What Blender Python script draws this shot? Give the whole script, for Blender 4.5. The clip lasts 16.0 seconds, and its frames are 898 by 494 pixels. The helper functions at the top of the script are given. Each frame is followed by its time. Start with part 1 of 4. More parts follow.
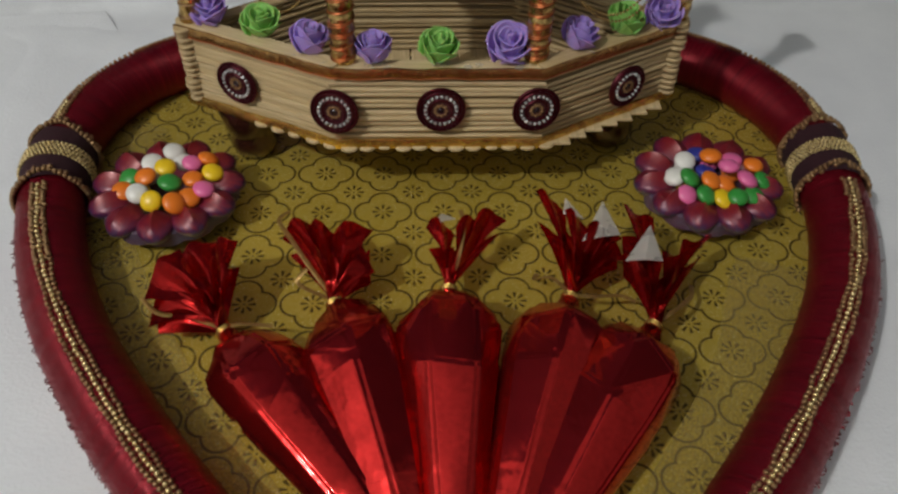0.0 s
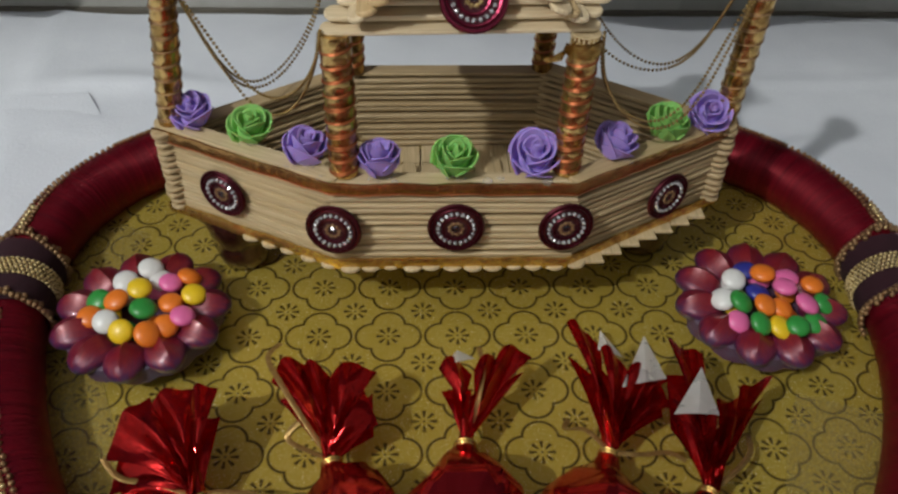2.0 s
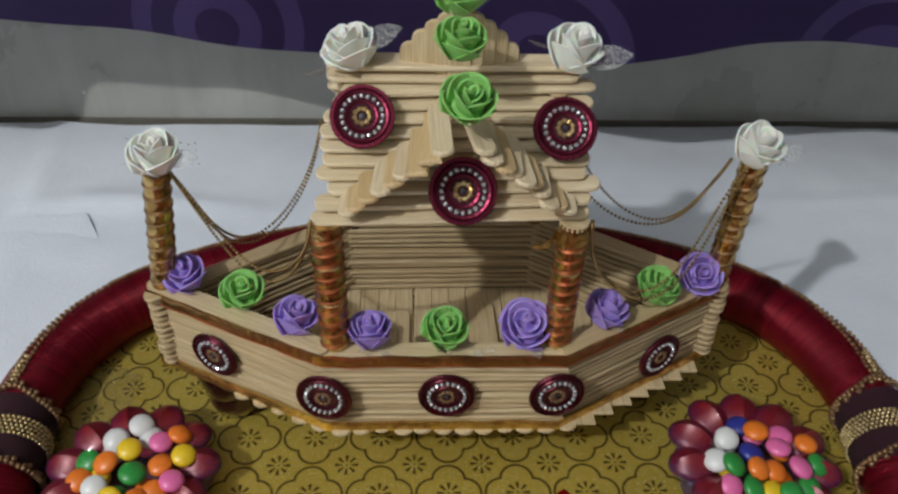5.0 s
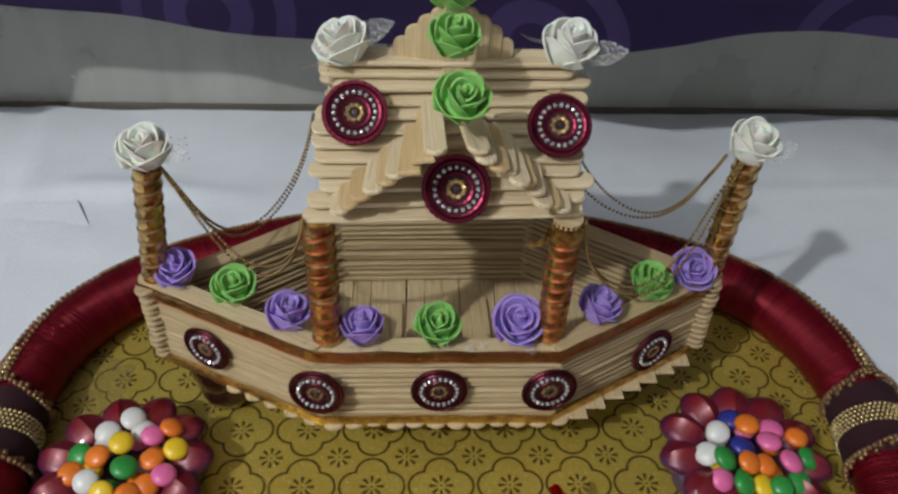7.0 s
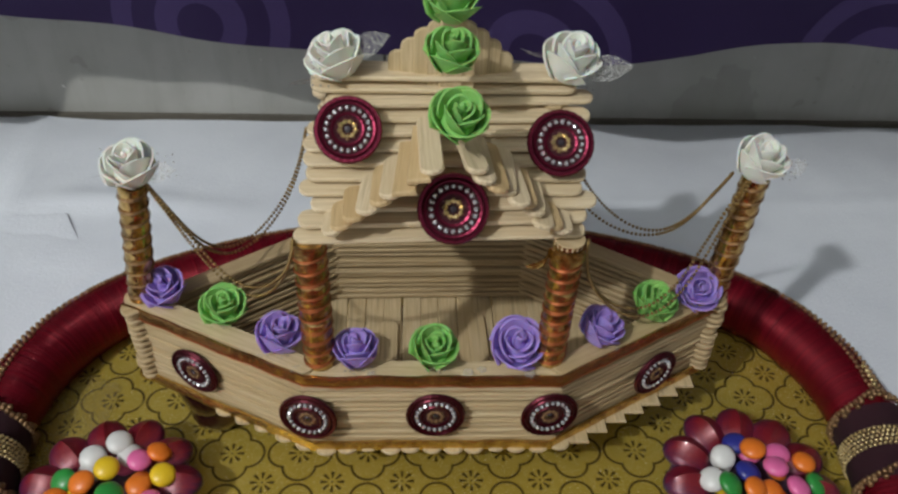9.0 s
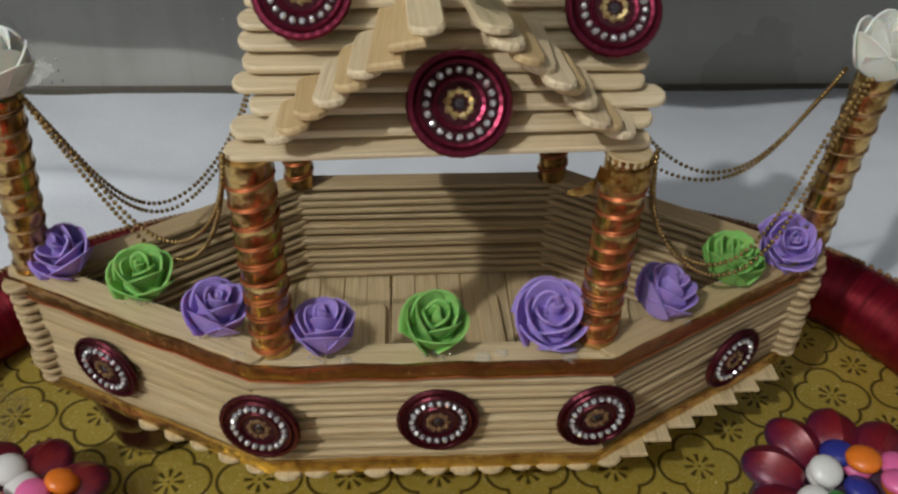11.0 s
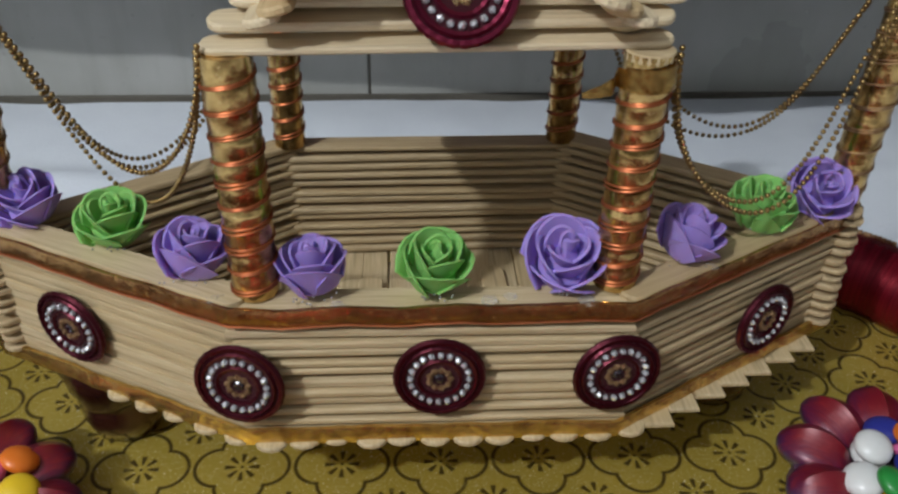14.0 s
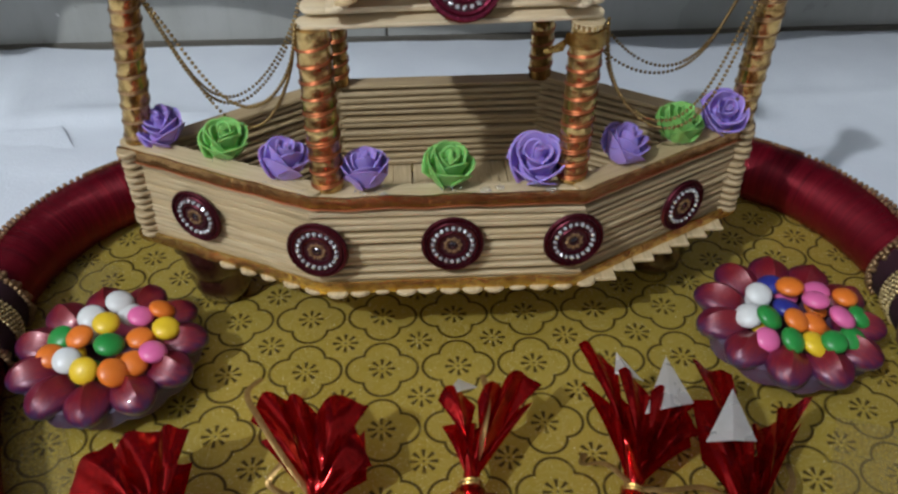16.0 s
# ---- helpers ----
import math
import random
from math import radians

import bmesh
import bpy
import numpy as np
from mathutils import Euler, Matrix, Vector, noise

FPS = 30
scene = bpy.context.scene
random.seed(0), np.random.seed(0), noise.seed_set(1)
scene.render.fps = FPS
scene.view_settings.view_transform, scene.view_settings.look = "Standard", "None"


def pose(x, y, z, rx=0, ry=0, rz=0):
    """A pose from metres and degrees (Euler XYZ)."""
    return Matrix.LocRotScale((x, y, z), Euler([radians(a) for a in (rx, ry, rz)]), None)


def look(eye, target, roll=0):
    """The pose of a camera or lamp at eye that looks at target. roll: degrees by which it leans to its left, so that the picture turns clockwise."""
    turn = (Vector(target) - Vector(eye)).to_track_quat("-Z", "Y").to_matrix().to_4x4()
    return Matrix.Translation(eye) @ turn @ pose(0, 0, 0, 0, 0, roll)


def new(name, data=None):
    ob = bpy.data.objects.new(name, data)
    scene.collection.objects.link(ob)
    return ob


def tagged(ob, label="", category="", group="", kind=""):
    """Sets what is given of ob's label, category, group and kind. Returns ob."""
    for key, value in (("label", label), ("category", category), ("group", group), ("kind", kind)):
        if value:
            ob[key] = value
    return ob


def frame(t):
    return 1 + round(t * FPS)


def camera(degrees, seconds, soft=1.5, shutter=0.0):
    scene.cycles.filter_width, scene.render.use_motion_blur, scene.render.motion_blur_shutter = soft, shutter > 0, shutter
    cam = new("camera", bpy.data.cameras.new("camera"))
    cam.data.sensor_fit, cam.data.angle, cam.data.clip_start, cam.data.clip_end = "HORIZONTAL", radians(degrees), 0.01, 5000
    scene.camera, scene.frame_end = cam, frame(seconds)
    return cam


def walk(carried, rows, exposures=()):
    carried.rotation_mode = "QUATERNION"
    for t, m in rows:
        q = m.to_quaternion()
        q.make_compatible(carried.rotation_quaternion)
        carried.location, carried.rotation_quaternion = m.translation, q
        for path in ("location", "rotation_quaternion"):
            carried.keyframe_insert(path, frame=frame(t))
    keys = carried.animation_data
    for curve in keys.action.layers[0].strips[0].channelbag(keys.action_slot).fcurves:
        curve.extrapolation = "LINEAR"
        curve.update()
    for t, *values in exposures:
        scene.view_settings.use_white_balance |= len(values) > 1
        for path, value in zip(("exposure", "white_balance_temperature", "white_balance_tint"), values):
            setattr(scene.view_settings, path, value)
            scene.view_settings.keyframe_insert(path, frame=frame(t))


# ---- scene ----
cam = camera(57.48, 16.0, soft=2.5)
PATH = [
    (0, (-0.01347, -0.38116, 0.33675), (0.00907, -0.02557, -0.01402), 1.92),
    (0.5, (-0.01130, -0.35781, 0.32790), (0.00970, -0.00534, -0.02610), 1.97),
    (1, (-0.00885, -0.33486, 0.32465), (0.00676, 0.02715, -0.01989), 1.27),
    (1.5, (-0.01458, -0.31791, 0.32344), (0.00301, 0.04567, -0.01935), 1.76),
    (2, (-0.01620, -0.30365, 0.32809), (0.00419, 0.06851, -0.00520), 1.78),
    (2.5, (-0.01381, -0.29131, 0.33488), (0.01014, 0.08987, 0.01219), 1.33),
    (3, (-0.01143, -0.27815, 0.34640), (0.00595, 0.10682, 0.02781), 1.05),
    (3.5, (-0.01149, -0.27013, 0.35638), (0.00418, 0.11911, 0.04293), 1.24),
    (4, (-0.01161, -0.26904, 0.36333), (0.00201, 0.12127, 0.05112), 0.69),
    (4.5, (-0.01040, -0.26694, 0.37125), (0.00507, 0.12292, 0.05856), 1.25),
    (7, (-0.01001, -0.25749, 0.38106), (0.01272, 0.12186, 0.05614), 2.35),
    (7.5, (-0.00818, -0.25686, 0.38038), (0.01469, 0.12273, 0.05574), 2.20),
    (8, (-0.00887, -0.25469, 0.38136), (0.01265, 0.12649, 0.05850), 2.12),
    (8.2, (-0.00909, -0.25371, 0.38264), (0.01208, 0.12768, 0.06001), 2.14),
    (10.5, (-0.00851, -0.19909, 0.31965), (0.02504, 0.18241, -0.00180), 3.42),
    (11, (-0.00713, -0.18194, 0.28540), (0.02040, 0.21088, -0.02271), 1.63),
    (11.5, (-0.00701, -0.17522, 0.26683), (0.01285, 0.23541, -0.01775), 0.38),
    (12, (-0.00844, -0.17062, 0.25186), (0.01606, 0.24403, -0.02647), 1.33),
    (12.5, (-0.00798, -0.17026, 0.24631), (0.01598, 0.25047, -0.02277), 1.01),
    (13, (-0.00645, -0.17247, 0.24233), (0.01691, 0.25143, -0.02179), 0.65),
    (13.5, (-0.00551, -0.17478, 0.23958), (0.01926, 0.24632, -0.02887), 0.91),
    (14, (-0.00617, -0.18415, 0.23770), (0.02051, 0.23207, -0.03807), 1.13),
    (14.5, (-0.00761, -0.20441, 0.24133), (0.01228, 0.20643, -0.04295), 0.31),
    (15, (-0.01013, -0.23947, 0.26804), (0.00296, 0.16228, -0.02933), 0.07),
    (15.5, (-0.01349, -0.27732, 0.28917), (-0.00014, 0.11604, -0.01920), 0.08),
    (16, (-0.01386, -0.28514, 0.29262), (0.00785, 0.10673, -0.01716), 0.01),
]
walk(cam, [(t, look(eye, target, roll)) for t, eye, target, roll in PATH], exposures=((0, -0.30, 7300, 10), (1.5, -0.12, 7050, 10), (3.0, -0.06, 6550, 10), (8.0, -0.05, 6600, 10), (11.0, -0.13, 6850, 10), (12.5, -0.05, 6450, 10), (13.5, 0.0, 6350, 10), (16.0, 0.10, 6150, 10)))

# ---- light: one warm-white room lamp, up and to the left behind the camera ----
world = bpy.data.worlds.new("room_air")
scene.world = world
world.use_nodes = True
world.node_tree.nodes["Background"].inputs[0].default_value = (0.05, 0.055, 0.06, 1)
world.node_tree.nodes["Background"].inputs[1].default_value = 0.3
LAMP = Vector((-1.11, -1.15, 1.70))
lamp_data = bpy.data.lights.new("room_lamp", "POINT")
lamp_data.energy, lamp_data.shadow_soft_size, lamp_data.color = 104.0, 0.032, (0.95, 0.98, 1.0)
lamp = new("room_lamp", lamp_data)
lamp.location = LAMP


# ---- node helpers ----
def math_node(nt, op, a, b=None, clamp=False):
    n = nt.nodes.new("ShaderNodeMath")
    n.operation, n.use_clamp = op, clamp
    for i, v in enumerate((a, b)):
        if v is None:
            continue
        if isinstance(v, (int, float)):
            n.inputs[i].default_value = v
        else:
            nt.links.new(v, n.inputs[i])
    return n.outputs[0]


def mix_color(nt, fac, a, b):
    n = nt.nodes.new("ShaderNodeMix")
    n.data_type = "RGBA"
    for i, v in ((0, fac), (6, a), (7, b)):
        if isinstance(v, (int, float)):
            n.inputs[i].default_value = v
        elif isinstance(v, tuple):
            n.inputs[i].default_value = (*v, 1)
        else:
            nt.links.new(v, n.inputs[i])
    return n.outputs[2]


def noise_node(nt, vec, scale, detail=4, rough=0.55):
    n = nt.nodes.new("ShaderNodeTexNoise")
    n.inputs["Scale"].default_value, n.inputs["Detail"].default_value, n.inputs["Roughness"].default_value = scale, detail, rough
    if vec is not None:
        nt.links.new(vec, n.inputs["Vector"])
    return n.outputs[0]


def scaled(nt, vec, sx, sy, sz):
    n = nt.nodes.new("ShaderNodeMapping")
    n.inputs["Scale"].default_value = (sx, sy, sz)
    nt.links.new(vec, n.inputs["Vector"])
    return n.outputs[0]


def ramp(nt, fac, lo, hi):
    n = nt.nodes.new("ShaderNodeMapRange")
    n.inputs[1].default_value, n.inputs[2].default_value = lo, hi
    nt.links.new(fac, n.inputs[0])
    return n.outputs[0]


def base_material(name):
    m = bpy.data.materials.new(name)
    m.use_nodes = True
    nt = m.node_tree
    return m, nt, nt.nodes["Principled BSDF"], nt.nodes.new("ShaderNodeTexCoord")


def set_bump(nt, bsdf, height, strength, distance):
    b = nt.nodes.new("ShaderNodeBump")
    b.inputs["Strength"].default_value, b.inputs["Distance"].default_value = strength, distance
    nt.links.new(height, b.inputs["Height"])
    nt.links.new(b.outputs[0], bsdf.inputs["Normal"])


def simple(name, col, rough=0.5, metal=0.0, col2=None, scale=300.0, bump=0.0, bump_scale=None, sheen=0.0, coat=0.0):
    """A surface with two scales of variation and fine relief."""
    m, nt, bsdf, tc = base_material(name)
    ob = tc.outputs["Object"]
    n1, n2 = noise_node(nt, ob, scale, 5), noise_node(nt, ob, scale * 0.17, 2)
    f = math_node(nt, "ADD", math_node(nt, "MULTIPLY", n1, 0.5), math_node(nt, "MULTIPLY", n2, 0.5))
    c2 = col2 or tuple(c * 0.72 for c in col)
    nt.links.new(mix_color(nt, ramp(nt, f, 0.35, 0.65), c2, col), bsdf.inputs["Base Color"])
    bsdf.inputs["Metallic"].default_value = metal
    r = math_node(nt, "ADD", math_node(nt, "MULTIPLY", n1, 0.2), rough - 0.1, True)
    nt.links.new(r, bsdf.inputs["Roughness"])
    bsdf.inputs["Sheen Weight"].default_value = sheen
    bsdf.inputs["Coat Weight"].default_value = coat
    bsdf.inputs["Coat Roughness"].default_value = 0.15
    if bump:
        set_bump(nt, bsdf, noise_node(nt, ob, bump_scale or scale * 2, 4), 0.6, bump)
    return m


def wood_material(name, light, dark, tan):
    """Pale craft-stick birch: long grain, each stick a little different."""
    m, nt, bsdf, tc = base_material(name)
    info = nt.nodes.new("ShaderNodeObjectInfo")
    off = nt.nodes.new("ShaderNodeVectorMath")
    off.operation = "ADD"
    nt.links.new(tc.outputs["Object"], off.inputs[0])
    comb = nt.nodes.new("ShaderNodeCombineXYZ")
    nt.links.new(math_node(nt, "MULTIPLY", info.outputs["Random"], 3.0), comb.inputs[0])
    nt.links.new(math_node(nt, "MULTIPLY", info.outputs["Random"], 7.0), comb.inputs[1])
    nt.links.new(comb.outputs[0], off.inputs[1])
    grain = noise_node(nt, scaled(nt, off.outputs[0], 40, 900, 900), 1.0, 4, 0.6)
    blot = noise_node(nt, scaled(nt, off.outputs[0], 60, 160, 160), 1.0, 2)
    c = mix_color(nt, ramp(nt, grain, 0.35, 0.75), light, dark)
    c = mix_color(nt, math_node(nt, "MULTIPLY", ramp(nt, blot, 0.45, 0.8), 0.5), c, tan)
    c = mix_color(nt, math_node(nt, "MULTIPLY", info.outputs["Random"], 0.55), c, tan)
    streak = noise_node(nt, scaled(nt, off.outputs[0], 22, 420, 420), 1.0, 3)
    c = mix_color(nt, math_node(nt, "MULTIPLY", ramp(nt, streak, 0.56, 0.72), 0.45), c, tuple(v * 0.55 for v in dark))
    nt.links.new(c, bsdf.inputs["Base Color"])
    bsdf.inputs["Roughness"].default_value = 0.62
    set_bump(nt, bsdf, grain, 0.5, 0.0003)
    return m


def tray_paper():
    """Gold printed paper: outlined four-lobed medallions and eight-petalled flowers."""
    m, nt, bsdf, tc = base_material("gold_printed_paper")
    sep = nt.nodes.new("ShaderNodeSeparateXYZ")
    nt.links.new(tc.outputs["Object"], sep.inputs[0])
    P = 0.0370

    def cell(v, shift):
        q = math_node(nt, "DIVIDE", math_node(nt, "ADD", v, shift), P)
        q = math_node(nt, "SUBTRACT", math_node(nt, "FRACT", math_node(nt, "ADD", q, 100.5)), 0.5)
        return math_node(nt, "MULTIPLY", q, P)

    def length(a, b):
        return math_node(nt, "SQRT", math_node(nt, "ADD", math_node(nt, "MULTIPLY", a, a), math_node(nt, "MULTIPLY", b, b)))

    def band(d, lo, hi, soft):
        up = nt.nodes.new("ShaderNodeMapRange")
        up.inputs[1].default_value, up.inputs[2].default_value = lo - soft, lo + soft
        nt.links.new(d, up.inputs[0])
        dn = nt.nodes.new("ShaderNodeMapRange")
        dn.inputs[1].default_value, dn.inputs[2].default_value = hi + soft, hi - soft
        nt.links.new(d, dn.inputs[0])
        return math_node(nt, "MULTIPLY", up.outputs[0], dn.outputs[0])

    def flower(px, py):
        r = length(px, py)
        ang = math_node(nt, "ARCTAN2", py, px)
        pet = math_node(nt, "COSINE", math_node(nt, "MULTIPLY", ang, 8.0))
        lobe = ramp(nt, pet, 0.0, 0.5)
        return math_node(nt, "MAXIMUM", math_node(nt, "MULTIPLY", band(r, 0.0024, 0.0064, 0.0004), lobe), band(r, -1.0, 0.0006, 0.0002))

    ax, ay = cell(sep.outputs[0], -0.0060), cell(sep.outputs[1], 0.0085)
    bx, by = cell(sep.outputs[0], -0.0245), cell(sep.outputs[1], -0.0100)
    qx, qy = math_node(nt, "ABSOLUTE", ax), math_node(nt, "ABSOLUTE", ay)
    a, rad = 0.0085, 0.0088
    d = math_node(nt, "MINIMUM", length(math_node(nt, "SUBTRACT", qx, a), qy), length(qx, math_node(nt, "SUBTRACT", qy, a)))
    outline = band(d, rad - 0.0007, rad + 0.0007, 0.0003)
    pat = math_node(nt, "MAXIMUM", outline, math_node(nt, "MAXIMUM", flower(ax, ay), flower(bx, by)))
    fine = noise_node(nt, tc.outputs["Object"], 1300, 2)
    wide = noise_node(nt, tc.outputs["Object"], 22, 3)
    spark = noise_node(nt, tc.outputs["Object"], 620, 1)
    worn = math_node(nt, "MULTIPLY", pat, ramp(nt, noise_node(nt, tc.outputs["Object"], 90, 3), 0.10, 0.42))
    gold = mix_color(nt, ramp(nt, wide, 0.35, 0.65), (0.51, 0.375, 0.056), (0.60, 0.445, 0.075))
    gold = mix_color(nt, math_node(nt, "GREATER_THAN", fine, 0.64), gold, (0.95, 0.88, 0.52))
    gold = mix_color(nt, math_node(nt, "GREATER_THAN", spark, 0.735), gold, (1.0, 0.95, 0.66))
    nt.links.new(mix_color(nt, math_node(nt, "MULTIPLY", worn, 0.95), gold, (0.078, 0.047, 0.007)), bsdf.inputs["Base Color"])
    bsdf.inputs["Metallic"].default_value = 0.5
    nt.links.new(math_node(nt, "ADD", math_node(nt, "MULTIPLY", fine, 0.3), 0.27), bsdf.inputs["Roughness"])
    set_bump(nt, bsdf, fine, 0.25, 0.0004)
    return m


def satin(name, col, col2, streak):
    """Thread-wrapped satin: streaks run round the tube (UV: along, around)."""
    m, nt, bsdf, tc = base_material(name)
    v = scaled(nt, tc.outputs["UV"], streak, 1.6, 1)
    n = noise_node(nt, v, 1.0, 5, 0.65)
    big = noise_node(nt, scaled(nt, tc.outputs["UV"], streak * 0.05, 1.2, 1), 1.0, 2)
    c = mix_color(nt, ramp(nt, n, 0.3, 0.7), col2, col)
    c = mix_color(nt, math_node(nt, "MULTIPLY", ramp(nt, big, 0.4, 0.7), 0.15), c, col2)
    nt.links.new(c, bsdf.inputs["Base Color"])
    bsdf.inputs["Roughness"].default_value = 0.24
    bsdf.inputs["Specular IOR Level"].default_value = 0.5
    bsdf.inputs["Specular Tint"].default_value = (1.0, 0.45, 0.45, 1)
    bsdf.inputs["Metallic"].default_value = 0.42
    set_bump(nt, bsdf, n, 0.6, 0.0016)
    return m


def foil_material(name, col, rough):
    m, nt, bsdf, tc = base_material(name)
    n = noise_node(nt, scaled(nt, tc.outputs["Object"], 55, 30, 50), 1.0, 3, 0.5)
    f = noise_node(nt, tc.outputs["Object"], 420, 3)
    nt.links.new(mix_color(nt, ramp(nt, f, 0.3, 0.7), tuple(c * 0.75 for c in col), col), bsdf.inputs["Base Color"])
    bsdf.inputs["Metallic"].default_value, bsdf.inputs["Roughness"].default_value = 0.94, rough
    set_bump(nt, bsdf, n, 0.42, 0.0020)
    return m


def copper_wrap():
    """Shiny copper-gold gift ribbon, the room's dark reflections painted on as patches."""
    m, nt, bsdf, tc = base_material("bronze_gold_ribbon")
    o = tc.outputs["Object"]
    n = noise_node(nt, scaled(nt, o, 210, 210, 190), 1.0, 2, 0.4)
    f = noise_node(nt, o, 1100, 3)
    wide = noise_node(nt, o, 60, 2)
    # dark and gold patches: mirrored room put into the colour
    c = mix_color(nt, ramp(nt, n, 0.36, 0.62), (0.20, 0.115, 0.032), (0.68, 0.46, 0.17))
    c = mix_color(nt, math_node(nt, "MULTIPLY", ramp(nt, wide, 0.45, 0.65), 0.40), c, (0.40, 0.20, 0.065))
    c = mix_color(nt, ramp(nt, f, 0.62, 0.74), c, (0.90, 0.68, 0.34))
    nt.links.new(c, bsdf.inputs["Base Color"])
    bsdf.inputs["Metallic"].default_value = 0.9
    nt.links.new(math_node(nt, "ADD", math_node(nt, "MULTIPLY", f, 0.22), 0.10), bsdf.inputs["Roughness"])
    set_bump(nt, bsdf, n, 0.35, 0.0014)
    return m


def glass_like(name, col, alpha):
    m, nt, bsdf, tc = base_material(name)
    n = noise_node(nt, tc.outputs["Object"], 900, 2)
    bsdf.inputs["Base Color"].default_value = (*col, 1)
    bsdf.inputs["Roughness"].default_value = 0.15
    nt.links.new(math_node(nt, "MULTIPLY", ramp(nt, n, 0.3, 0.7), alpha), bsdf.inputs["Alpha"])
    return m


def curtain_cloth():
    """Deep violet printed curtain with paler concentric rings."""
    m, nt, bsdf, tc = base_material("violet_printed_curtain")
    sep = nt.nodes.new("ShaderNodeSeparateXYZ")
    nt.links.new(tc.outputs["UV"], sep.inputs[0])
    fx = math_node(nt, "SUBTRACT", math_node(nt, "FRACT", math_node(nt, "ADD", math_node(nt, "DIVIDE", sep.outputs[0], 0.229), 11.177)), 0.5)
    fx = math_node(nt, "MULTIPLY", fx, 0.229)
    fy = math_node(nt, "SUBTRACT", math_node(nt, "FRACT", math_node(nt, "ADD", math_node(nt, "DIVIDE", sep.outputs[1], 0.20), 10.89)), 0.5)
    fy = math_node(nt, "MULTIPLY", fy, 0.20)
    r = math_node(nt, "SQRT", math_node(nt, "ADD", math_node(nt, "MULTIPLY", fx, fx), math_node(nt, "MULTIPLY", fy, fy)))
    ring1 = math_node(nt, "MULTIPLY", math_node(nt, "GREATER_THAN", r, 0.016), math_node(nt, "LESS_THAN", r, 0.032))
    ring2 = math_node(nt, "MULTIPLY", math_node(nt, "GREATER_THAN", r, 0.048), math_node(nt, "LESS_THAN", r, 0.062))
    pat = math_node(nt, "MAXIMUM", ring1, ring2)
    weave = noise_node(nt, scaled(nt, tc.outputs["UV"], 900, 200, 1), 1.0, 3)
    c = mix_color(nt, math_node(nt, "MULTIPLY", pat, 0.8), (0.030, 0.014, 0.085), (0.085, 0.055, 0.19))
    c = mix_color(nt, math_node(nt, "MULTIPLY", weave, 0.25), c, (0.02, 0.01, 0.05))
    nt.links.new(c, bsdf.inputs["Base Color"])
    bsdf.inputs["Roughness"].default_value = 0.75
    set_bump(nt, bsdf, weave, 0.3, 0.0006)
    return m


def wall_tile():
    """Grey-green glazed skirting with smudges and painted glints."""
    m, nt, bsdf, tc = base_material("grey_glazed_skirting")
    n, f = noise_node(nt, tc.outputs["Object"], 9, 4), noise_node(nt, tc.outputs["Object"], 120, 4)
    c = mix_color(nt, ramp(nt, n, 0.35, 0.65), (0.34, 0.34, 0.305), (0.44, 0.44, 0.41))
    c = mix_color(nt, math_node(nt, "MULTIPLY", ramp(nt, f, 0.66, 0.75), 0.5), c, (0.20, 0.19, 0.16))
    drip = noise_node(nt, scaled(nt, tc.outputs["Object"], 60, 60, 9), 1.0, 3)
    c = mix_color(nt, math_node(nt, "MULTIPLY", ramp(nt, drip, 0.5, 0.75), 0.3), c, (0.25, 0.24, 0.20))
    # scattered white specks stand in for the lamp's reflections on the glaze
    glint = noise_node(nt, tc.outputs["Object"], 75, 2)
    c = mix_color(nt, ramp(nt, glint, 0.745, 0.765), c, (0.85, 0.85, 0.82))
    nt.links.new(c, bsdf.inputs["Base Color"])
    nt.links.new(math_node(nt, "ADD", math_node(nt, "MULTIPLY", n, 0.3), 0.15), bsdf.inputs["Roughness"])
    set_bump(nt, bsdf, drip, 0.25, 0.0006)
    return m


def petal_paint():
    """Red pearl paint on a petal's back, shading to violet and blue-grey brush strokes on its flanks."""
    m, nt, bsdf, tc = base_material("maroon_pearl_paint")
    sep = nt.nodes.new("ShaderNodeSeparateXYZ")
    nt.links.new(tc.outputs["Object"], sep.inputs[0])
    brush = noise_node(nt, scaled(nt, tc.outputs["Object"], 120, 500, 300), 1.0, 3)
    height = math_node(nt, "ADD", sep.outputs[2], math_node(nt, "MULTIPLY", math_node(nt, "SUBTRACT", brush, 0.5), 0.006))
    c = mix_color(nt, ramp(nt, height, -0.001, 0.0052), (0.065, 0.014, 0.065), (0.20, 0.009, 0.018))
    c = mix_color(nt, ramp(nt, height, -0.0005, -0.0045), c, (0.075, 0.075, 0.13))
    c = mix_color(nt, math_node(nt, "MULTIPLY", ramp(nt, brush, 0.52, 0.72), 0.4), c, (0.32, 0.025, 0.028))
    nt.links.new(c, bsdf.inputs["Base Color"])
    bsdf.inputs["Metallic"].default_value = 0.15
    nt.links.new(math_node(nt, "ADD", math_node(nt, "MULTIPLY", brush, 0.3), 0.22), bsdf.inputs["Roughness"])
    bsdf.inputs["Coat Weight"].default_value = 0.35
    set_bump(nt, bsdf, brush, 0.4, 0.0006)
    return m


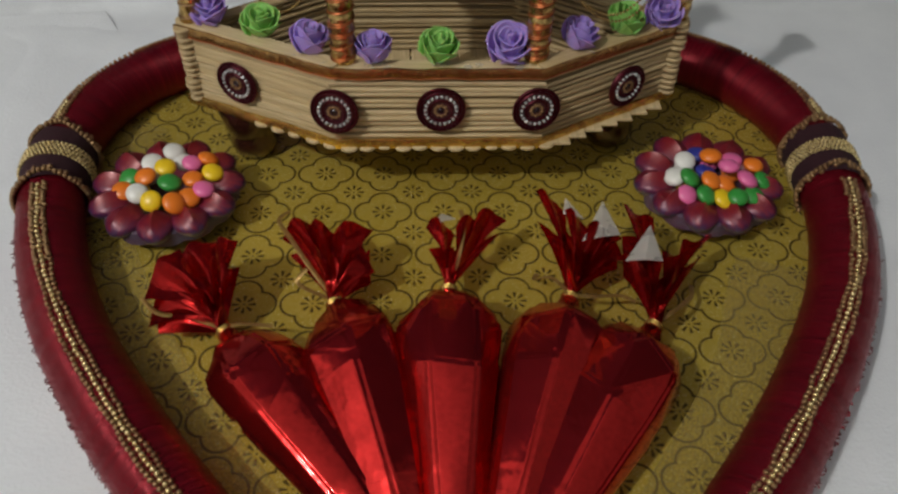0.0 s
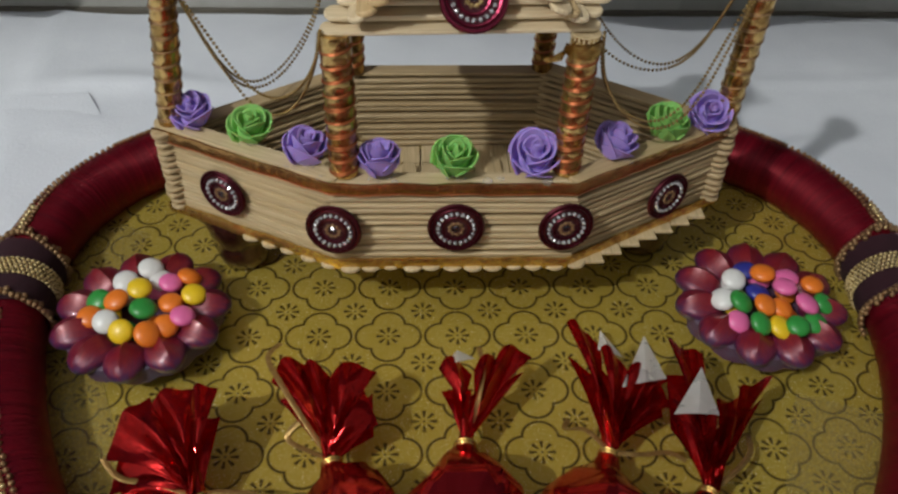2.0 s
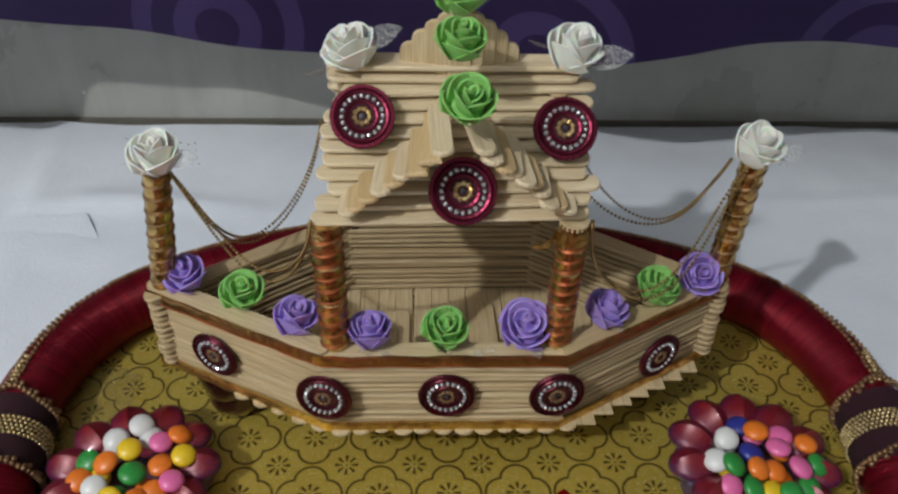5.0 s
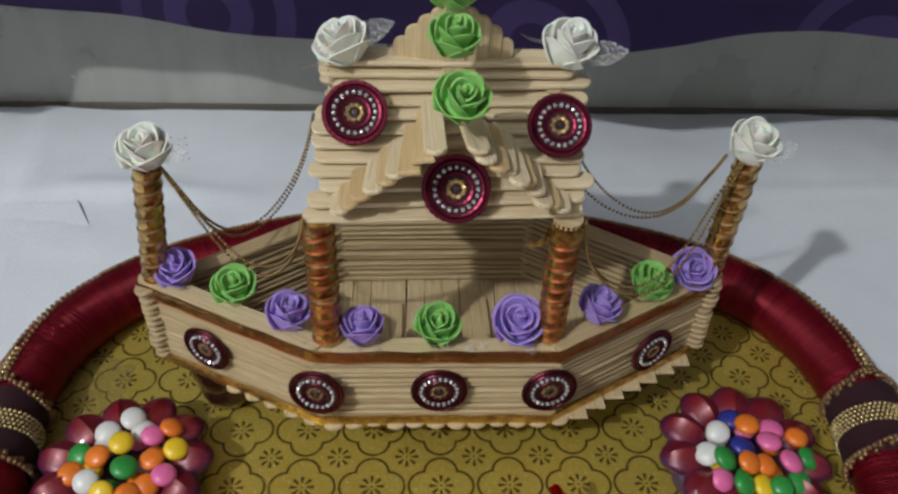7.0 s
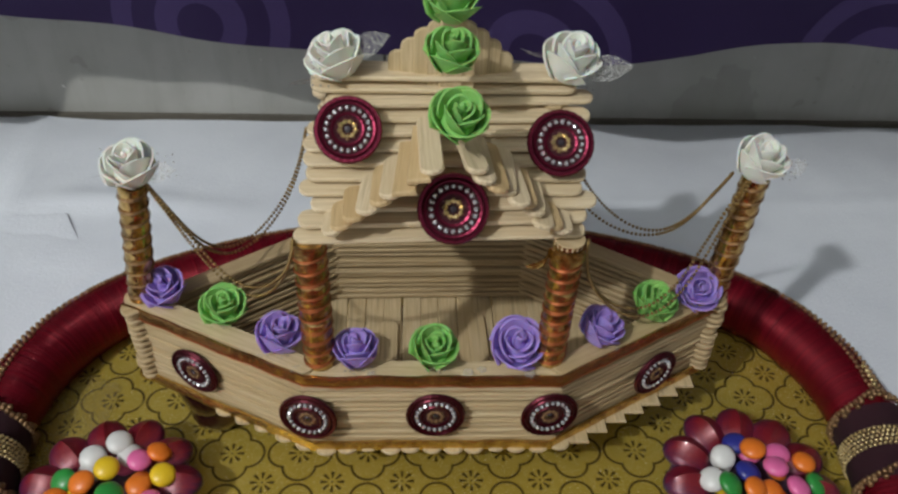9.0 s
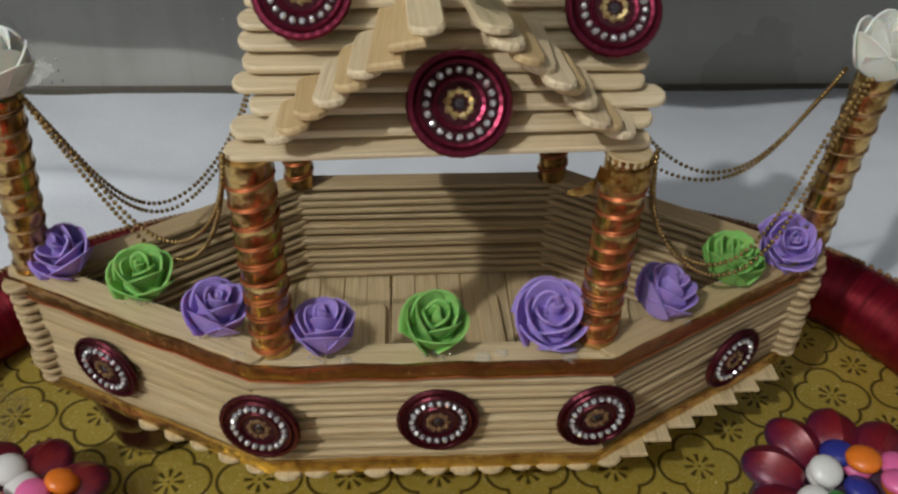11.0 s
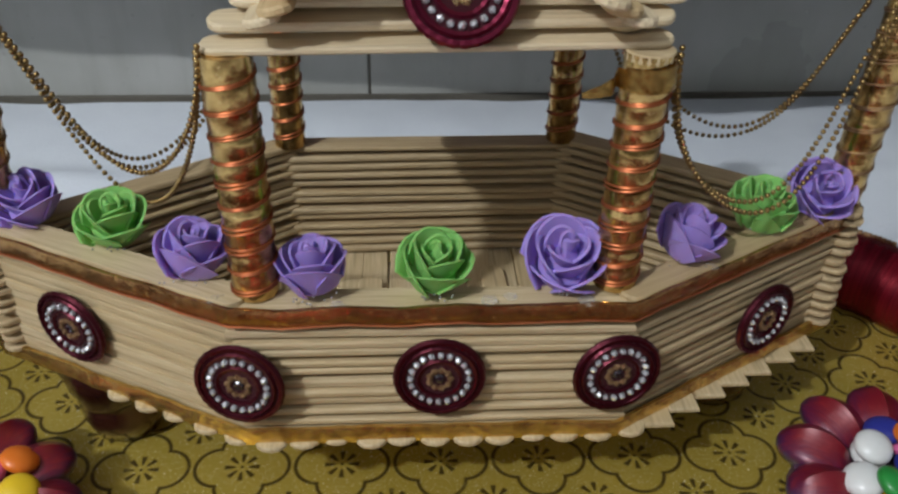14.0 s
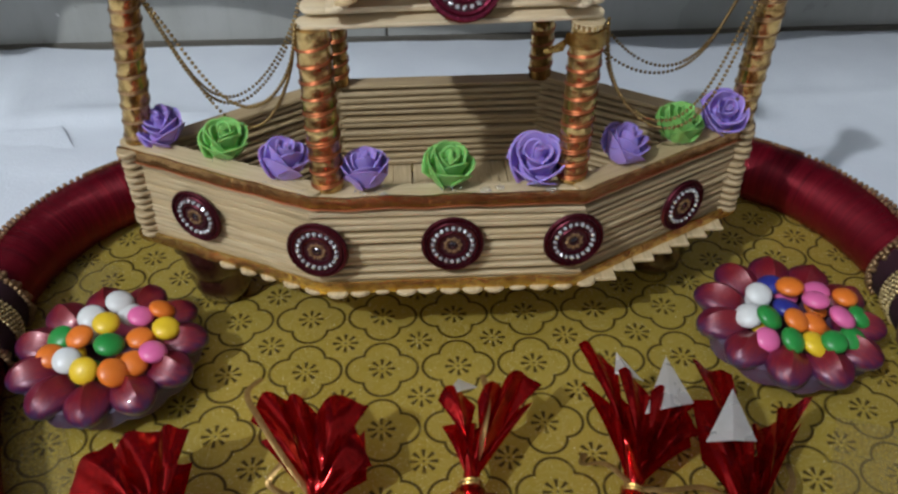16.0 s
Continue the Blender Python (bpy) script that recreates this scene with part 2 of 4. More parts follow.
WOOD = wood_material("birch_craft_stick", (0.66, 0.535, 0.335), (0.40, 0.295, 0.155), (0.52, 0.38, 0.195))
ROOFWOOD = wood_material("pale_craft_stick", (0.78, 0.66, 0.46), (0.52, 0.40, 0.235), (0.64, 0.50, 0.30))
# Browner birch copy, with the shade of back and right sides in its colour
SHADEWOOD = wood_material("shaded_brown_stick", (0.57, 0.44, 0.26), (0.33, 0.235, 0.12), (0.43, 0.305, 0.15))
TANWOOD = wood_material("tan_craft_stick", (0.64, 0.48, 0.26), (0.48, 0.33, 0.16), (0.52, 0.35, 0.16))
PAPER = tray_paper()
SATIN = satin("maroon_satin_thread", (0.25, 0.008, 0.020), (0.075, 0.002, 0.006), 900)
VELVET = simple("dark_maroon_velvet", (0.028, 0.002, 0.008), 0.9, 0, scale=700, bump=0.0006)
LACE = simple("antique_gold_lace", (0.42, 0.27, 0.13), 0.38, 0.65, (0.15, 0.07, 0.035), 900, 0.0005)
GOLD = simple("gold_bead", (0.80, 0.66, 0.36), 0.28, 0.75, (0.55, 0.40, 0.16), 700)
BROWNGOLD = simple("aged_gold_chain", (0.40, 0.27, 0.10), 0.32, 0.9, (0.24, 0.15, 0.06), 500)
COPPER = simple("copper_cord", (0.48, 0.145, 0.050), 0.40, 0.65, (0.30, 0.08, 0.028), 600)
RIBBON = copper_wrap()
BAND = simple("crinkled_bronze_ribbon", (0.50, 0.29, 0.10), 0.24, 0.85, (0.20, 0.09, 0.03), 260, 0.0012, 200)
GOLDFOIL = simple("crinkled_gold_ribbon", (0.86, 0.60, 0.19), 0.20, 0.85, (0.36, 0.19, 0.045), 350, 0.0018, 230)
STONE = simple("clear_rhinestone", (0.80, 0.81, 0.83), 0.10, 0.6, (0.50, 0.50, 0.53), 1600, coat=1.0)
DARKSTONE = simple("dark_faceted_stone", (0.035, 0.022, 0.03), 0.12, 0.2, coat=1.0)
MAROONBEAD = simple("maroon_thread_disc", (0.085, 0.005, 0.016), 0.5, 0.1, (0.035, 0.003, 0.008), 900, 0.0006)
PINKCORD = simple("magenta_metallic_cord", (0.19, 0.018, 0.045), 0.30, 0.8, (0.09, 0.004, 0.018), 900)
DARKCORD = simple("dark_maroon_metallic_cord", (0.115, 0.012, 0.024), 0.32, 0.75, (0.035, 0.003, 0.008), 900)
VIOLETFOAM = simple("violet_foam_petal", (0.43, 0.30, 0.74), 0.7, 0, (0.39, 0.27, 0.69), 400, 0.0002)
GREENFOAM = simple("green_foam_petal", (0.28, 0.61, 0.16), 0.7, 0, (0.25, 0.56, 0.14), 400, 0.0002)
WHITEFOAM = simple("white_foam_petal", (0.93, 0.905, 0.83), 0.7, 0, (0.89, 0.865, 0.79), 400, 0.0002)
for foam, weight in ((WHITEFOAM, 0.30), (VIOLETFOAM, 0.22), (GREENFOAM, 0.22)):
    shell = foam.node_tree.nodes["Principled BSDF"]
    shell.inputs["Subsurface Weight"].default_value = weight
    shell.inputs["Subsurface Scale"].default_value = 0.003
NET = glass_like("clear_glitter_net", (0.75, 0.75, 0.72), 0.45)
GLUE = glass_like("clear_hot_glue", (0.8, 0.78, 0.7), 0.35)
REDFOIL = foil_material("red_metallic_foil", (0.82, 0.040, 0.040), 0.13)
FILM = glass_like("sheer_gold_film", (0.50, 0.39, 0.13), 0.60)
SHEER = simple("sheer_gold_ribbon", (0.44, 0.28, 0.095), 0.32, 0.6, (0.26, 0.14, 0.04), 320, 0.0006)
SILVERFOIL = simple("silver_foil", (0.94, 0.93, 0.88), 0.28, 0.40, (0.70, 0.70, 0.64), 90, 0.0030, 60)
CAPBROWN = simple("brown_lacquer", (0.080, 0.024, 0.012), 0.16, 0.35, (0.030, 0.008, 0.006), 160, 0.0010, 130, coat=0.9)
DIYA = petal_paint()
DIYABASE = simple("blue_grey_clay", (0.09, 0.085, 0.13), 0.5, 0.1, (0.10, 0.03, 0.06), 200, 0.0008)
CLOTH = simple("white_cotton_cloth", (0.75, 0.785, 0.835), 0.85, 0, (0.69, 0.725, 0.78), 35, 0.0006, 500)
SKIRT = wall_tile()
CURTAIN = curtain_cloth()
PLASTER = simple("pale_plaster", (0.58, 0.59, 0.58), 0.85, 0, (0.52, 0.53, 0.52), 6, 0.001)
PAINT = simple("grey_distemper", (0.31, 0.31, 0.305), 0.8, 0, (0.27, 0.27, 0.265), 6, 0.001)
GROUT = simple("dirty_grout", (0.17, 0.155, 0.125), 0.9, 0, scale=80)
CANDY = {
    "white": simple("white_sugar_shell", (0.80, 0.80, 0.78), 0.36, coat=0.12),
    "yellow": simple("yellow_sugar_shell", (0.80, 0.55, 0.02), 0.36, 0, (0.76, 0.50, 0.02), coat=0.12),
    "orange": simple("orange_sugar_shell", (0.80, 0.20, 0.02), 0.36, 0, (0.76, 0.18, 0.02), coat=0.12),
    "pink": simple("pink_sugar_shell", (0.78, 0.16, 0.38), 0.36, 0, (0.74, 0.14, 0.35), coat=0.12),
    "green": simple("green_sugar_shell", (0.03, 0.28, 0.05), 0.36, 0, (0.025, 0.25, 0.045), coat=0.12),
    "blue": simple("blue_sugar_shell", (0.03, 0.04, 0.28), 0.36, 0, (0.025, 0.03, 0.24), coat=0.12),
}


# ---- mesh helpers ----
def to_mesh(name, bm, mat, smooth=True):
    me = bpy.data.meshes.new(name)
    bmesh.ops.recalc_face_normals(bm, faces=bm.faces)
    bm.to_mesh(me)
    bm.free()
    me.materials.append(mat)
    if smooth:
        me.polygons.foreach_set("use_smooth", [True] * len(me.polygons))
        me.set_sharp_from_angle(angle=radians(48))
    return me


def part(name, data, material=None, parent=None, label="", m=None, smooth=True):
    me = data if isinstance(data, bpy.types.Mesh) else to_mesh(name, data, material, smooth)
    ob = new(name, me)
    if m is not None:
        ob.matrix_local = m
    if parent is not None:
        ob.parent = parent
    if label:
        ob["label"] = label
    return ob


def empty(name, m=None, parent=None):
    ob = new(name)
    ob.empty_display_size = 0.01
    if m is not None:
        ob.matrix_local = m
    if parent is not None:
        ob.parent = parent
    return ob


def box(bm, lo, hi):
    vs = [bm.verts.new((x, y, z)) for x in (lo[0], hi[0]) for y in (lo[1], hi[1]) for z in (lo[2], hi[2])]
    for f in ((0, 1, 3, 2), (4, 6, 7, 5), (0, 4, 5, 1), (2, 3, 7, 6), (0, 2, 6, 4), (1, 5, 7, 3)):
        bm.faces.new([vs[i] for i in f])


def lathe(bm, profile, n=24, cap=True):
    """Turn (radius, height) pairs about z."""
    rings = [[bm.verts.new((r * math.cos(2 * math.pi * i / n), r * math.sin(2 * math.pi * i / n), z)) for i in range(n)] for r, z in profile]
    for a, b in zip(rings, rings[1:]):
        for i in range(n):
            bm.faces.new((a[i], a[(i + 1) % n], b[(i + 1) % n], b[i]))
    if cap:
        bm.faces.new(rings[0][::-1])
        bm.faces.new(rings[-1])


def torus(bm, R, r, z=0.0, n=28, k=8, wobble=0.0):
    rings = []
    for i in range(n):
        a = 2 * math.pi * i / n
        rr = r * (1 + wobble * math.sin(a * n / 3))
        rings.append([bm.verts.new(((R + rr * math.cos(b)) * math.cos(a), (R + rr * math.cos(b)) * math.sin(a), z + rr * math.sin(b))) for b in (2 * math.pi * j / k for j in range(k))])
    for i in range(n):
        for j in range(k):
            bm.faces.new((rings[i][j], rings[(i + 1) % n][j], rings[(i + 1) % n][(j + 1) % k], rings[i][(j + 1) % k]))


def spheres(points, radius, mat, name, seg=6, rows=4, squash=1.0):
    """Many small beads joined into one mesh."""
    vs, fs = [], []
    unit = [(0, 0, 1)]
    for j in range(1, rows):
        th = math.pi * j / rows
        for i in range(seg):
            ph = 2 * math.pi * i / seg
            unit.append((math.sin(th) * math.cos(ph), math.sin(th) * math.sin(ph), math.cos(th)))
    unit.append((0, 0, -1))
    last = len(unit) - 1
    uf = [(0, 1 + i, 1 + (i + 1) % seg) for i in range(seg)]
    for j in range(rows - 2):
        a, b = 1 + j * seg, 1 + (j + 1) * seg
        uf += [(a + i, b + i, b + (i + 1) % seg, a + (i + 1) % seg) for i in range(seg)]
    a = 1 + (rows - 2) * seg
    uf += [(a + i, last, a + (i + 1) % seg) for i in range(seg)]
    for p in points:
        o = len(vs)
        vs += [(p[0] + x * radius, p[1] + y * radius, p[2] + z * radius * squash) for x, y, z in unit]
        fs += [tuple(o + i for i in f) for f in uf]
    me = bpy.data.meshes.new(name)
    me.from_pydata(vs, [], fs)
    me.materials.append(mat)
    me.polygons.foreach_set("use_smooth", [True] * len(me.polygons))
    return me


def tube(bm, pts, radius, k=8, flat=1.0):
    """Sweep a round or flattened section along points."""
    pts = [Vector(p) for p in pts]
    rings = []
    for i, p in enumerate(pts):
        d = (pts[min(i + 1, len(pts) - 1)] - pts[max(i - 1, 0)]).normalized()
        side = d.cross(Vector((0, 0, 1)))
        side = side.normalized() if side.length > 1e-4 else Vector((1, 0, 0))
        up = side.cross(d)
        rad = radius[i] if isinstance(radius, list) else radius
        rings.append([bm.verts.new(p + side * rad * math.cos(a) + up * rad * flat * math.sin(a)) for a in (2 * math.pi * j / k for j in range(k))])
    for a, b in zip(rings, rings[1:]):
        for j in range(k):
            bm.faces.new((a[j], a[(j + 1) % k], b[(j + 1) % k], b[j]))
    bm.faces.new(rings[0][::-1])
    bm.faces.new(rings[-1])


def spline(pts, n, closed=False):
    """Catmull-Rom through points, n steps a piece."""
    pts = [Vector(p) for p in pts]
    out, c = [], len(pts)
    for i in range(c if closed else c - 1):
        p = [pts[(i + j) % c] if closed else pts[max(0, min(c - 1, i + j))] for j in (-1, 0, 1, 2)]
        for s in range(n):
            t = s / n
            out.append(0.5 * (2 * p[1] + (p[2] - p[0]) * t + (2 * p[0] - 5 * p[1] + 4 * p[2] - p[3]) * t * t + (3 * p[1] - p[0] - 3 * p[2] + p[3]) * t ** 3))
    if not closed:
        out.append(pts[-1])
    return out


STICKS = {}


def stick_mesh(length, width=0.0098, thick=0.0022, square=False, mat=None):
    """A flat craft stick with rounded ends: length on x, width on y."""
    mat = mat or WOOD
    key = (round(length, 3), width, thick, square, mat.name)
    if key not in STICKS:
        bm = bmesh.new()
        h, r = key[0] / 2, width / 2
        if square:
            ring = [(h, -r), (h, r), (-h, r), (-h, -r)]
        else:
            ring = [(h - r * 0.8 + r * 0.8 * math.cos(a), r * math.sin(a)) for a in (math.pi * (i / 6 - 0.5) for i in range(7))]
            ring += [(-x, -y) for x, y in ring]
        ease = 0.00012 if thick > 0.003 else 0.00045
        levels = []
        for z, e in ((-thick / 2, ease), (-thick * 0.24, 0.0), (thick * 0.24, 0.0), (thick / 2, ease)):
            levels.append([bm.verts.new((x * (h - e) / h, y * (r - e) / r, z)) for x, y in ring])
        bm.faces.new(levels[0][::-1])
        bm.faces.new(levels[-1])
        for lo, hi in zip(levels, levels[1:]):
            for i in range(len(ring)):
                j = (i + 1) % len(ring)
                bm.faces.new((lo[i], lo[j], hi[j], hi[i]))
        STICKS[key] = to_mesh("craft_stick", bm, mat, False)
    return STICKS[key]


# ---- the room ----
def slab(name, lo, hi, mat, label, kind="structure", category="wall"):
    bm = bmesh.new()
    box(bm, lo, hi)
    return tagged(part(name, bm, mat, smooth=False), label, category, kind=kind)


slab("floor", (-1.9, -2.3, -0.06), (1.9, 0.45, -0.030), PAINT, "plain floor under the white cloth", category="floor")
slab("wall_north", (-1.9, 0.400, -0.03), (1.9, 0.48, 2.3), PLASTER, "pale plaster wall behind the violet curtain")
slab("wall_west", (-1.98, -2.3, -0.06), (-1.9, 0.48, 2.3), PAINT, "plain grey distempered side wall")
slab("wall_east", (1.9, -2.3, -0.06), (1.98, 0.48, 2.3), PAINT, "plain grey distempered side wall")
slab("wall_south", (-1.98, -2.38, -0.06), (1.98, -2.3, 2.3), PAINT, "plain grey distempered wall")
slab("ceiling", (-1.98, -2.38, 2.3), (1.98, 0.48, 2.36), PLASTER, "plain pale ceiling", category="ceiling")

skirt = tagged(empty("baseboard"), "grey glazed tile skirting along the wall foot", "skirting", kind="structure")
for x0, x1 in ((-1.2, -0.632), (-0.630, -0.0315), (-0.0295, 0.570), (0.572, 1.2)):
    bm = bmesh.new()
    box(bm, (x0, 0.3910, -0.028), (x1, 0.3995, 0.135))
    bmesh.ops.bevel(bm, geom=bm.edges[:], offset=0.0008, segments=1, affect="EDGES")
    part("tile", bm, SKIRT, skirt, smooth=False)
bm = bmesh.new()
box(bm, (-1.2, 0.3930, -0.028), (1.2, 0.3985, 0.130))
part("joint", bm, GROUT, skirt, "dark dirty tile joint", smooth=False)
bm = bmesh.new()
box(bm, (-1.2, 0.3885, -0.028), (1.2, 0.3908, -0.0050))
part("grime_line", bm, GROUT, skirt, "dark grime along the wall foot", smooth=False)

# white cloth: one rumpled sheet from the wall foot to past the camera
bm = bmesh.new()
NX, NY = 230, 190
grid = []
for j in range(NY + 1):
    y = -0.95 + (0.384 + 0.95) * j / NY
    row = []
    for i in range(NX + 1):
        x = -0.95 + 1.9 * i / NX
        z = -0.0075 + 0.0018 * noise.noise((x * 5, y * 5, 0.3)) + 0.0011 * noise.noise((x * 13, y * 13, 2.1))
        z += 0.0014 * math.exp(-((y - 0.262 - 0.02 * x) / 0.006) ** 2) * (1 if x > 0.05 else 0.3)
        z += 0.0035 * math.exp(-((y - 0.215 + 0.25 * (x + 0.3)) / 0.014) ** 2) * max(0, min(1, (-0.15 - x) * 9)) * max(0, min(1, (x + 0.75) * 4))
        z += 0.0022 * math.exp(-((x + 0.285 + 0.15 * (y - 0.1)) / 0.012) ** 2) * max(0, min(1, (y - 0.02) * 8))
        z += 0.0045 * math.exp(-((y - 0.266 + 1.2 * (x + 0.25) ** 2) / 0.011) ** 2) * max(0, min(1, (x + 0.33) * 14)) * max(0, min(1, (-0.10 - x) * 9))
        z += 0.0012 * noise.noise((x * 26 + y * 9, y * 20, 7.7)) + 0.0022 * max(0, noise.noise((x * 3.1 - y * 4, y * 7 + x * 2, 4.4))) ** 2
        if x < -0.23 and y < 0.245:
            z = min(z, -0.0065)
        if abs(x - 0.01) < 0.27 and -0.36 < y < 0.22:
            z = min(z, -0.0062)
        row.append(bm.verts.new((x, y, z)))
    grid.append(row)
for j in range(NY):
    for i in range(NX):
        bm.faces.new((grid[j][i], grid[j][i + 1], grid[j + 1][i + 1], grid[j + 1][i]))
edge = [e for e in bm.edges if e.is_boundary]
out = bmesh.ops.extrude_edge_only(bm, edges=edge)
for v in out["geom"]:
    if isinstance(v, bmesh.types.BMVert):
        v.co.z = -0.0295
tagged(part("ground", bm, CLOTH), "rumpled white cotton cloth spread beneath the tray", "cloth", kind="structure")

# a second cloth laid over the first, with a free corner beside the tray
bm = bmesh.new()
grid = []
for j in range(61):
    g = 1 - (1 - j / 60) ** 1.7
    row = []
    for i in range(61):
        f = 1 - (1 - i / 60) ** 1.9
        top = 0.2475 - 0.12 * (1 - g) * 0.6
        y = -0.90 + (top + 0.90) * f
        right = float(np.interp(y, (-0.90, -0.3, 0.05, 0.169, 0.212, 0.2475), (-0.34, -0.30, -0.247, -0.249, -0.243, -0.2645)))
        x = -0.945 + (right + 0.945) * g
        z = -0.0049 + 0.0009 * noise.noise((x * 9, y * 9, 1.2)) - 0.0009
        z -= 0.0024 * max(0.0, min(1.0, (g - 0.72) * 4)) * max(0.0, min(1.0, (0.243 - y) * 30))
        near = max(0.0, 1 - math.hypot(x + 0.262, y - 0.240) / 0.045)
        z += 0.0006 * near ** 1.2 + 0.0008 * max(0.0, min(1.0, (-0.275 - x) * 9))
        row.append(bm.verts.new((x, y, z)))
    grid.append(row)
for a, b in zip(grid, grid[1:]):
    for i in range(60):
        bm.faces.new((a[i], b[i], b[i + 1], a[i + 1]))
edge = [e for e in bm.edges if e.is_boundary]
out = bmesh.ops.extrude_edge_only(bm, edges=edge)
for v in out["geom"]:
    if isinstance(v, bmesh.types.BMVert):
        v.co.z -= 0.0008
tagged(part("folded_cloth", bm, CLOTH), "white cotton cloth layer with a free lifted corner", "cloth")

# violet curtain hanging in front of the wall, with a loose wavy hem
bm = bmesh.new()
uvl = bm.loops.layers.uv.new("UVMap")


HEM_X = (-1.1, -0.40, -0.31, -0.25, -0.19, -0.105, 0.0, 0.12, 0.165, 0.21, 0.26, 0.31, 0.37, 1.1)
HEM_Z = (0.105, 0.118, 0.116, 0.110, 0.104, 0.094, 0.090, 0.093, 0.099, 0.112, 0.1105, 0.106, 0.104, 0.110)


def hem(x):
    """Height of the curtain's lower edge."""
    lift = 0.012 + 0.0205 * max(0.0, min(1.0, (x + 0.04) / 0.16))
    return lift + float(sum(np.interp(x + d, HEM_X, HEM_Z) for d in (-0.018, -0.009, 0, 0.009, 0.018)) / 5)


def hang(x, z):
    """Distance of the curtain into the room."""
    s = max(0.0, min(1.0, (x + 0.04) / 0.16))
    left = max(0.0, min(1.0, (-0.345 - x) / 0.05))
    base = 0.298 - 0.060 * s - 0.045 * left
    return base + 0.003 * math.sin(x * 23 + 0.8) + 0.002 * math.sin(x * 51) - 0.003 * math.sin(z * 30)


CN, CM = 150, 22
cols = []
for i in range(CN + 1):
    x = -1.1 + 2.2 * i / CN
    z0 = hem(x)
    cols.append([(bm.verts.new((x, hang(x, z0 + (2.3 - z0) * (j / CM) ** 2.6), z0 + (2.3 - z0) * (j / CM) ** 2.6)), (x, z0 + (2.3 - z0) * (j / CM) ** 2.6)) for j in range(CM + 1)])
for a, b in zip(cols, cols[1:]):
    for j in range(CM):
        quad = (a[j], b[j], b[j + 1], a[j + 1])
        f = bm.faces.new([v for v, _ in quad])
        for loop, (_, uv) in zip(f.loops, quad):
            loop[uvl].uv = uv
bmesh.ops.solidify(bm, geom=bm.faces[:], thickness=0.0012)
tagged(part("curtain", bm, CURTAIN), "deep violet printed curtain with paler rings, hanging by the wall", "curtain")

# ---- the tray ----
CX = 0.0095
HALF = ((0.0, 0.186), (0.060, 0.182), (0.112, 0.170), (0.165, 0.148), (0.206, 0.118), (0.229, 0.080), (0.2375, 0.040), (0.2355, 0.002), (0.2245, -0.043),
        (0.207, -0.087), (0.185, -0.126), (0.161, -0.160), (0.137, -0.191), (0.110, -0.222), (0.065, -0.272), (0.022, -0.312))
LOOP = spline([(CX + x + 0.004 * max(0.0, min(1.0, -y / 0.06)) * min(1.0, x / 0.06), y, 0) for x, y in HALF] + [(CX, -0.325, 0)] + [(CX - x, y, 0) for x, y in HALF[:0:-1]], 12, True)
TR, TZ = 0.0184, 0.0145
RUN = [0.0]
for a, b in zip(LOOP, LOOP[1:]):
    RUN.append(RUN[-1] + (b - a).length)


def ring_frame(i):
    n = len(LOOP)
    d = (LOOP[(i + 1) % n] - LOOP[(i - 1) % n]).normalized()
    return LOOP[i % n], d, Vector((-d.y, d.x, 0))  # centre, ahead, outward


def ring_sweep(bm, i0, i1, radius, a0=0.0, a1=2 * math.pi, k=22, closed=False, wob=0.0):
    """Sweep an arc of section round part of the ring. Angle 0 is outward, 90 degrees up."""
    uv = bm.loops.layers.uv.verify()
    full = abs(a1 - a0 - 2 * math.pi) < 1e-6
    rows = []
    for i in range(i0, i1 + 1):
        c, d, o = ring_frame(i)
        r = radius * (1 + wob * noise.noise((i * 0.9, 0, 0)))
        rows.append([(bm.verts.new(c + o * r * math.cos(a) + Vector((0, 0, TZ + r * math.sin(a)))), (RUN[i % len(LOOP)], a / 6.283)) for a in (a0 + (a1 - a0) * j / k for j in range(k if full else k + 1))])
    if closed:
        rows[-1] = rows[0]
    for a, b in zip(rows, rows[1:]):
        for j in range(k):
            j2 = (j + 1) % len(a)
            q = (a[j], b[j], b[j2], a[j2])
            f = bm.faces.new([v for v, _ in q])
            for loop, (_, t) in zip(f.loops, q):
                loop[uv].uv = t


tray = tagged(empty("decorated_tray"), "heart-shaped gold paper tray with a padded maroon satin rim", "tray")
bm = bmesh.new()
lo = [bm.verts.new((p.x, p.y, -0.0045)) for p in LOOP]
hi = [bm.verts.new((p.x, p.y, 0.0)) for p in LOOP]
bm.faces.new(lo[::-1])
bm.faces.new(hi)
for i in range(len(LOOP)):
    j = (i + 1) % len(LOOP)
    bm.faces.new((lo[i], lo[j], hi[j], hi[i]))
part("tray_base", bm, PAPER, tray, "gold paper printed with dark flowers", smooth=False)
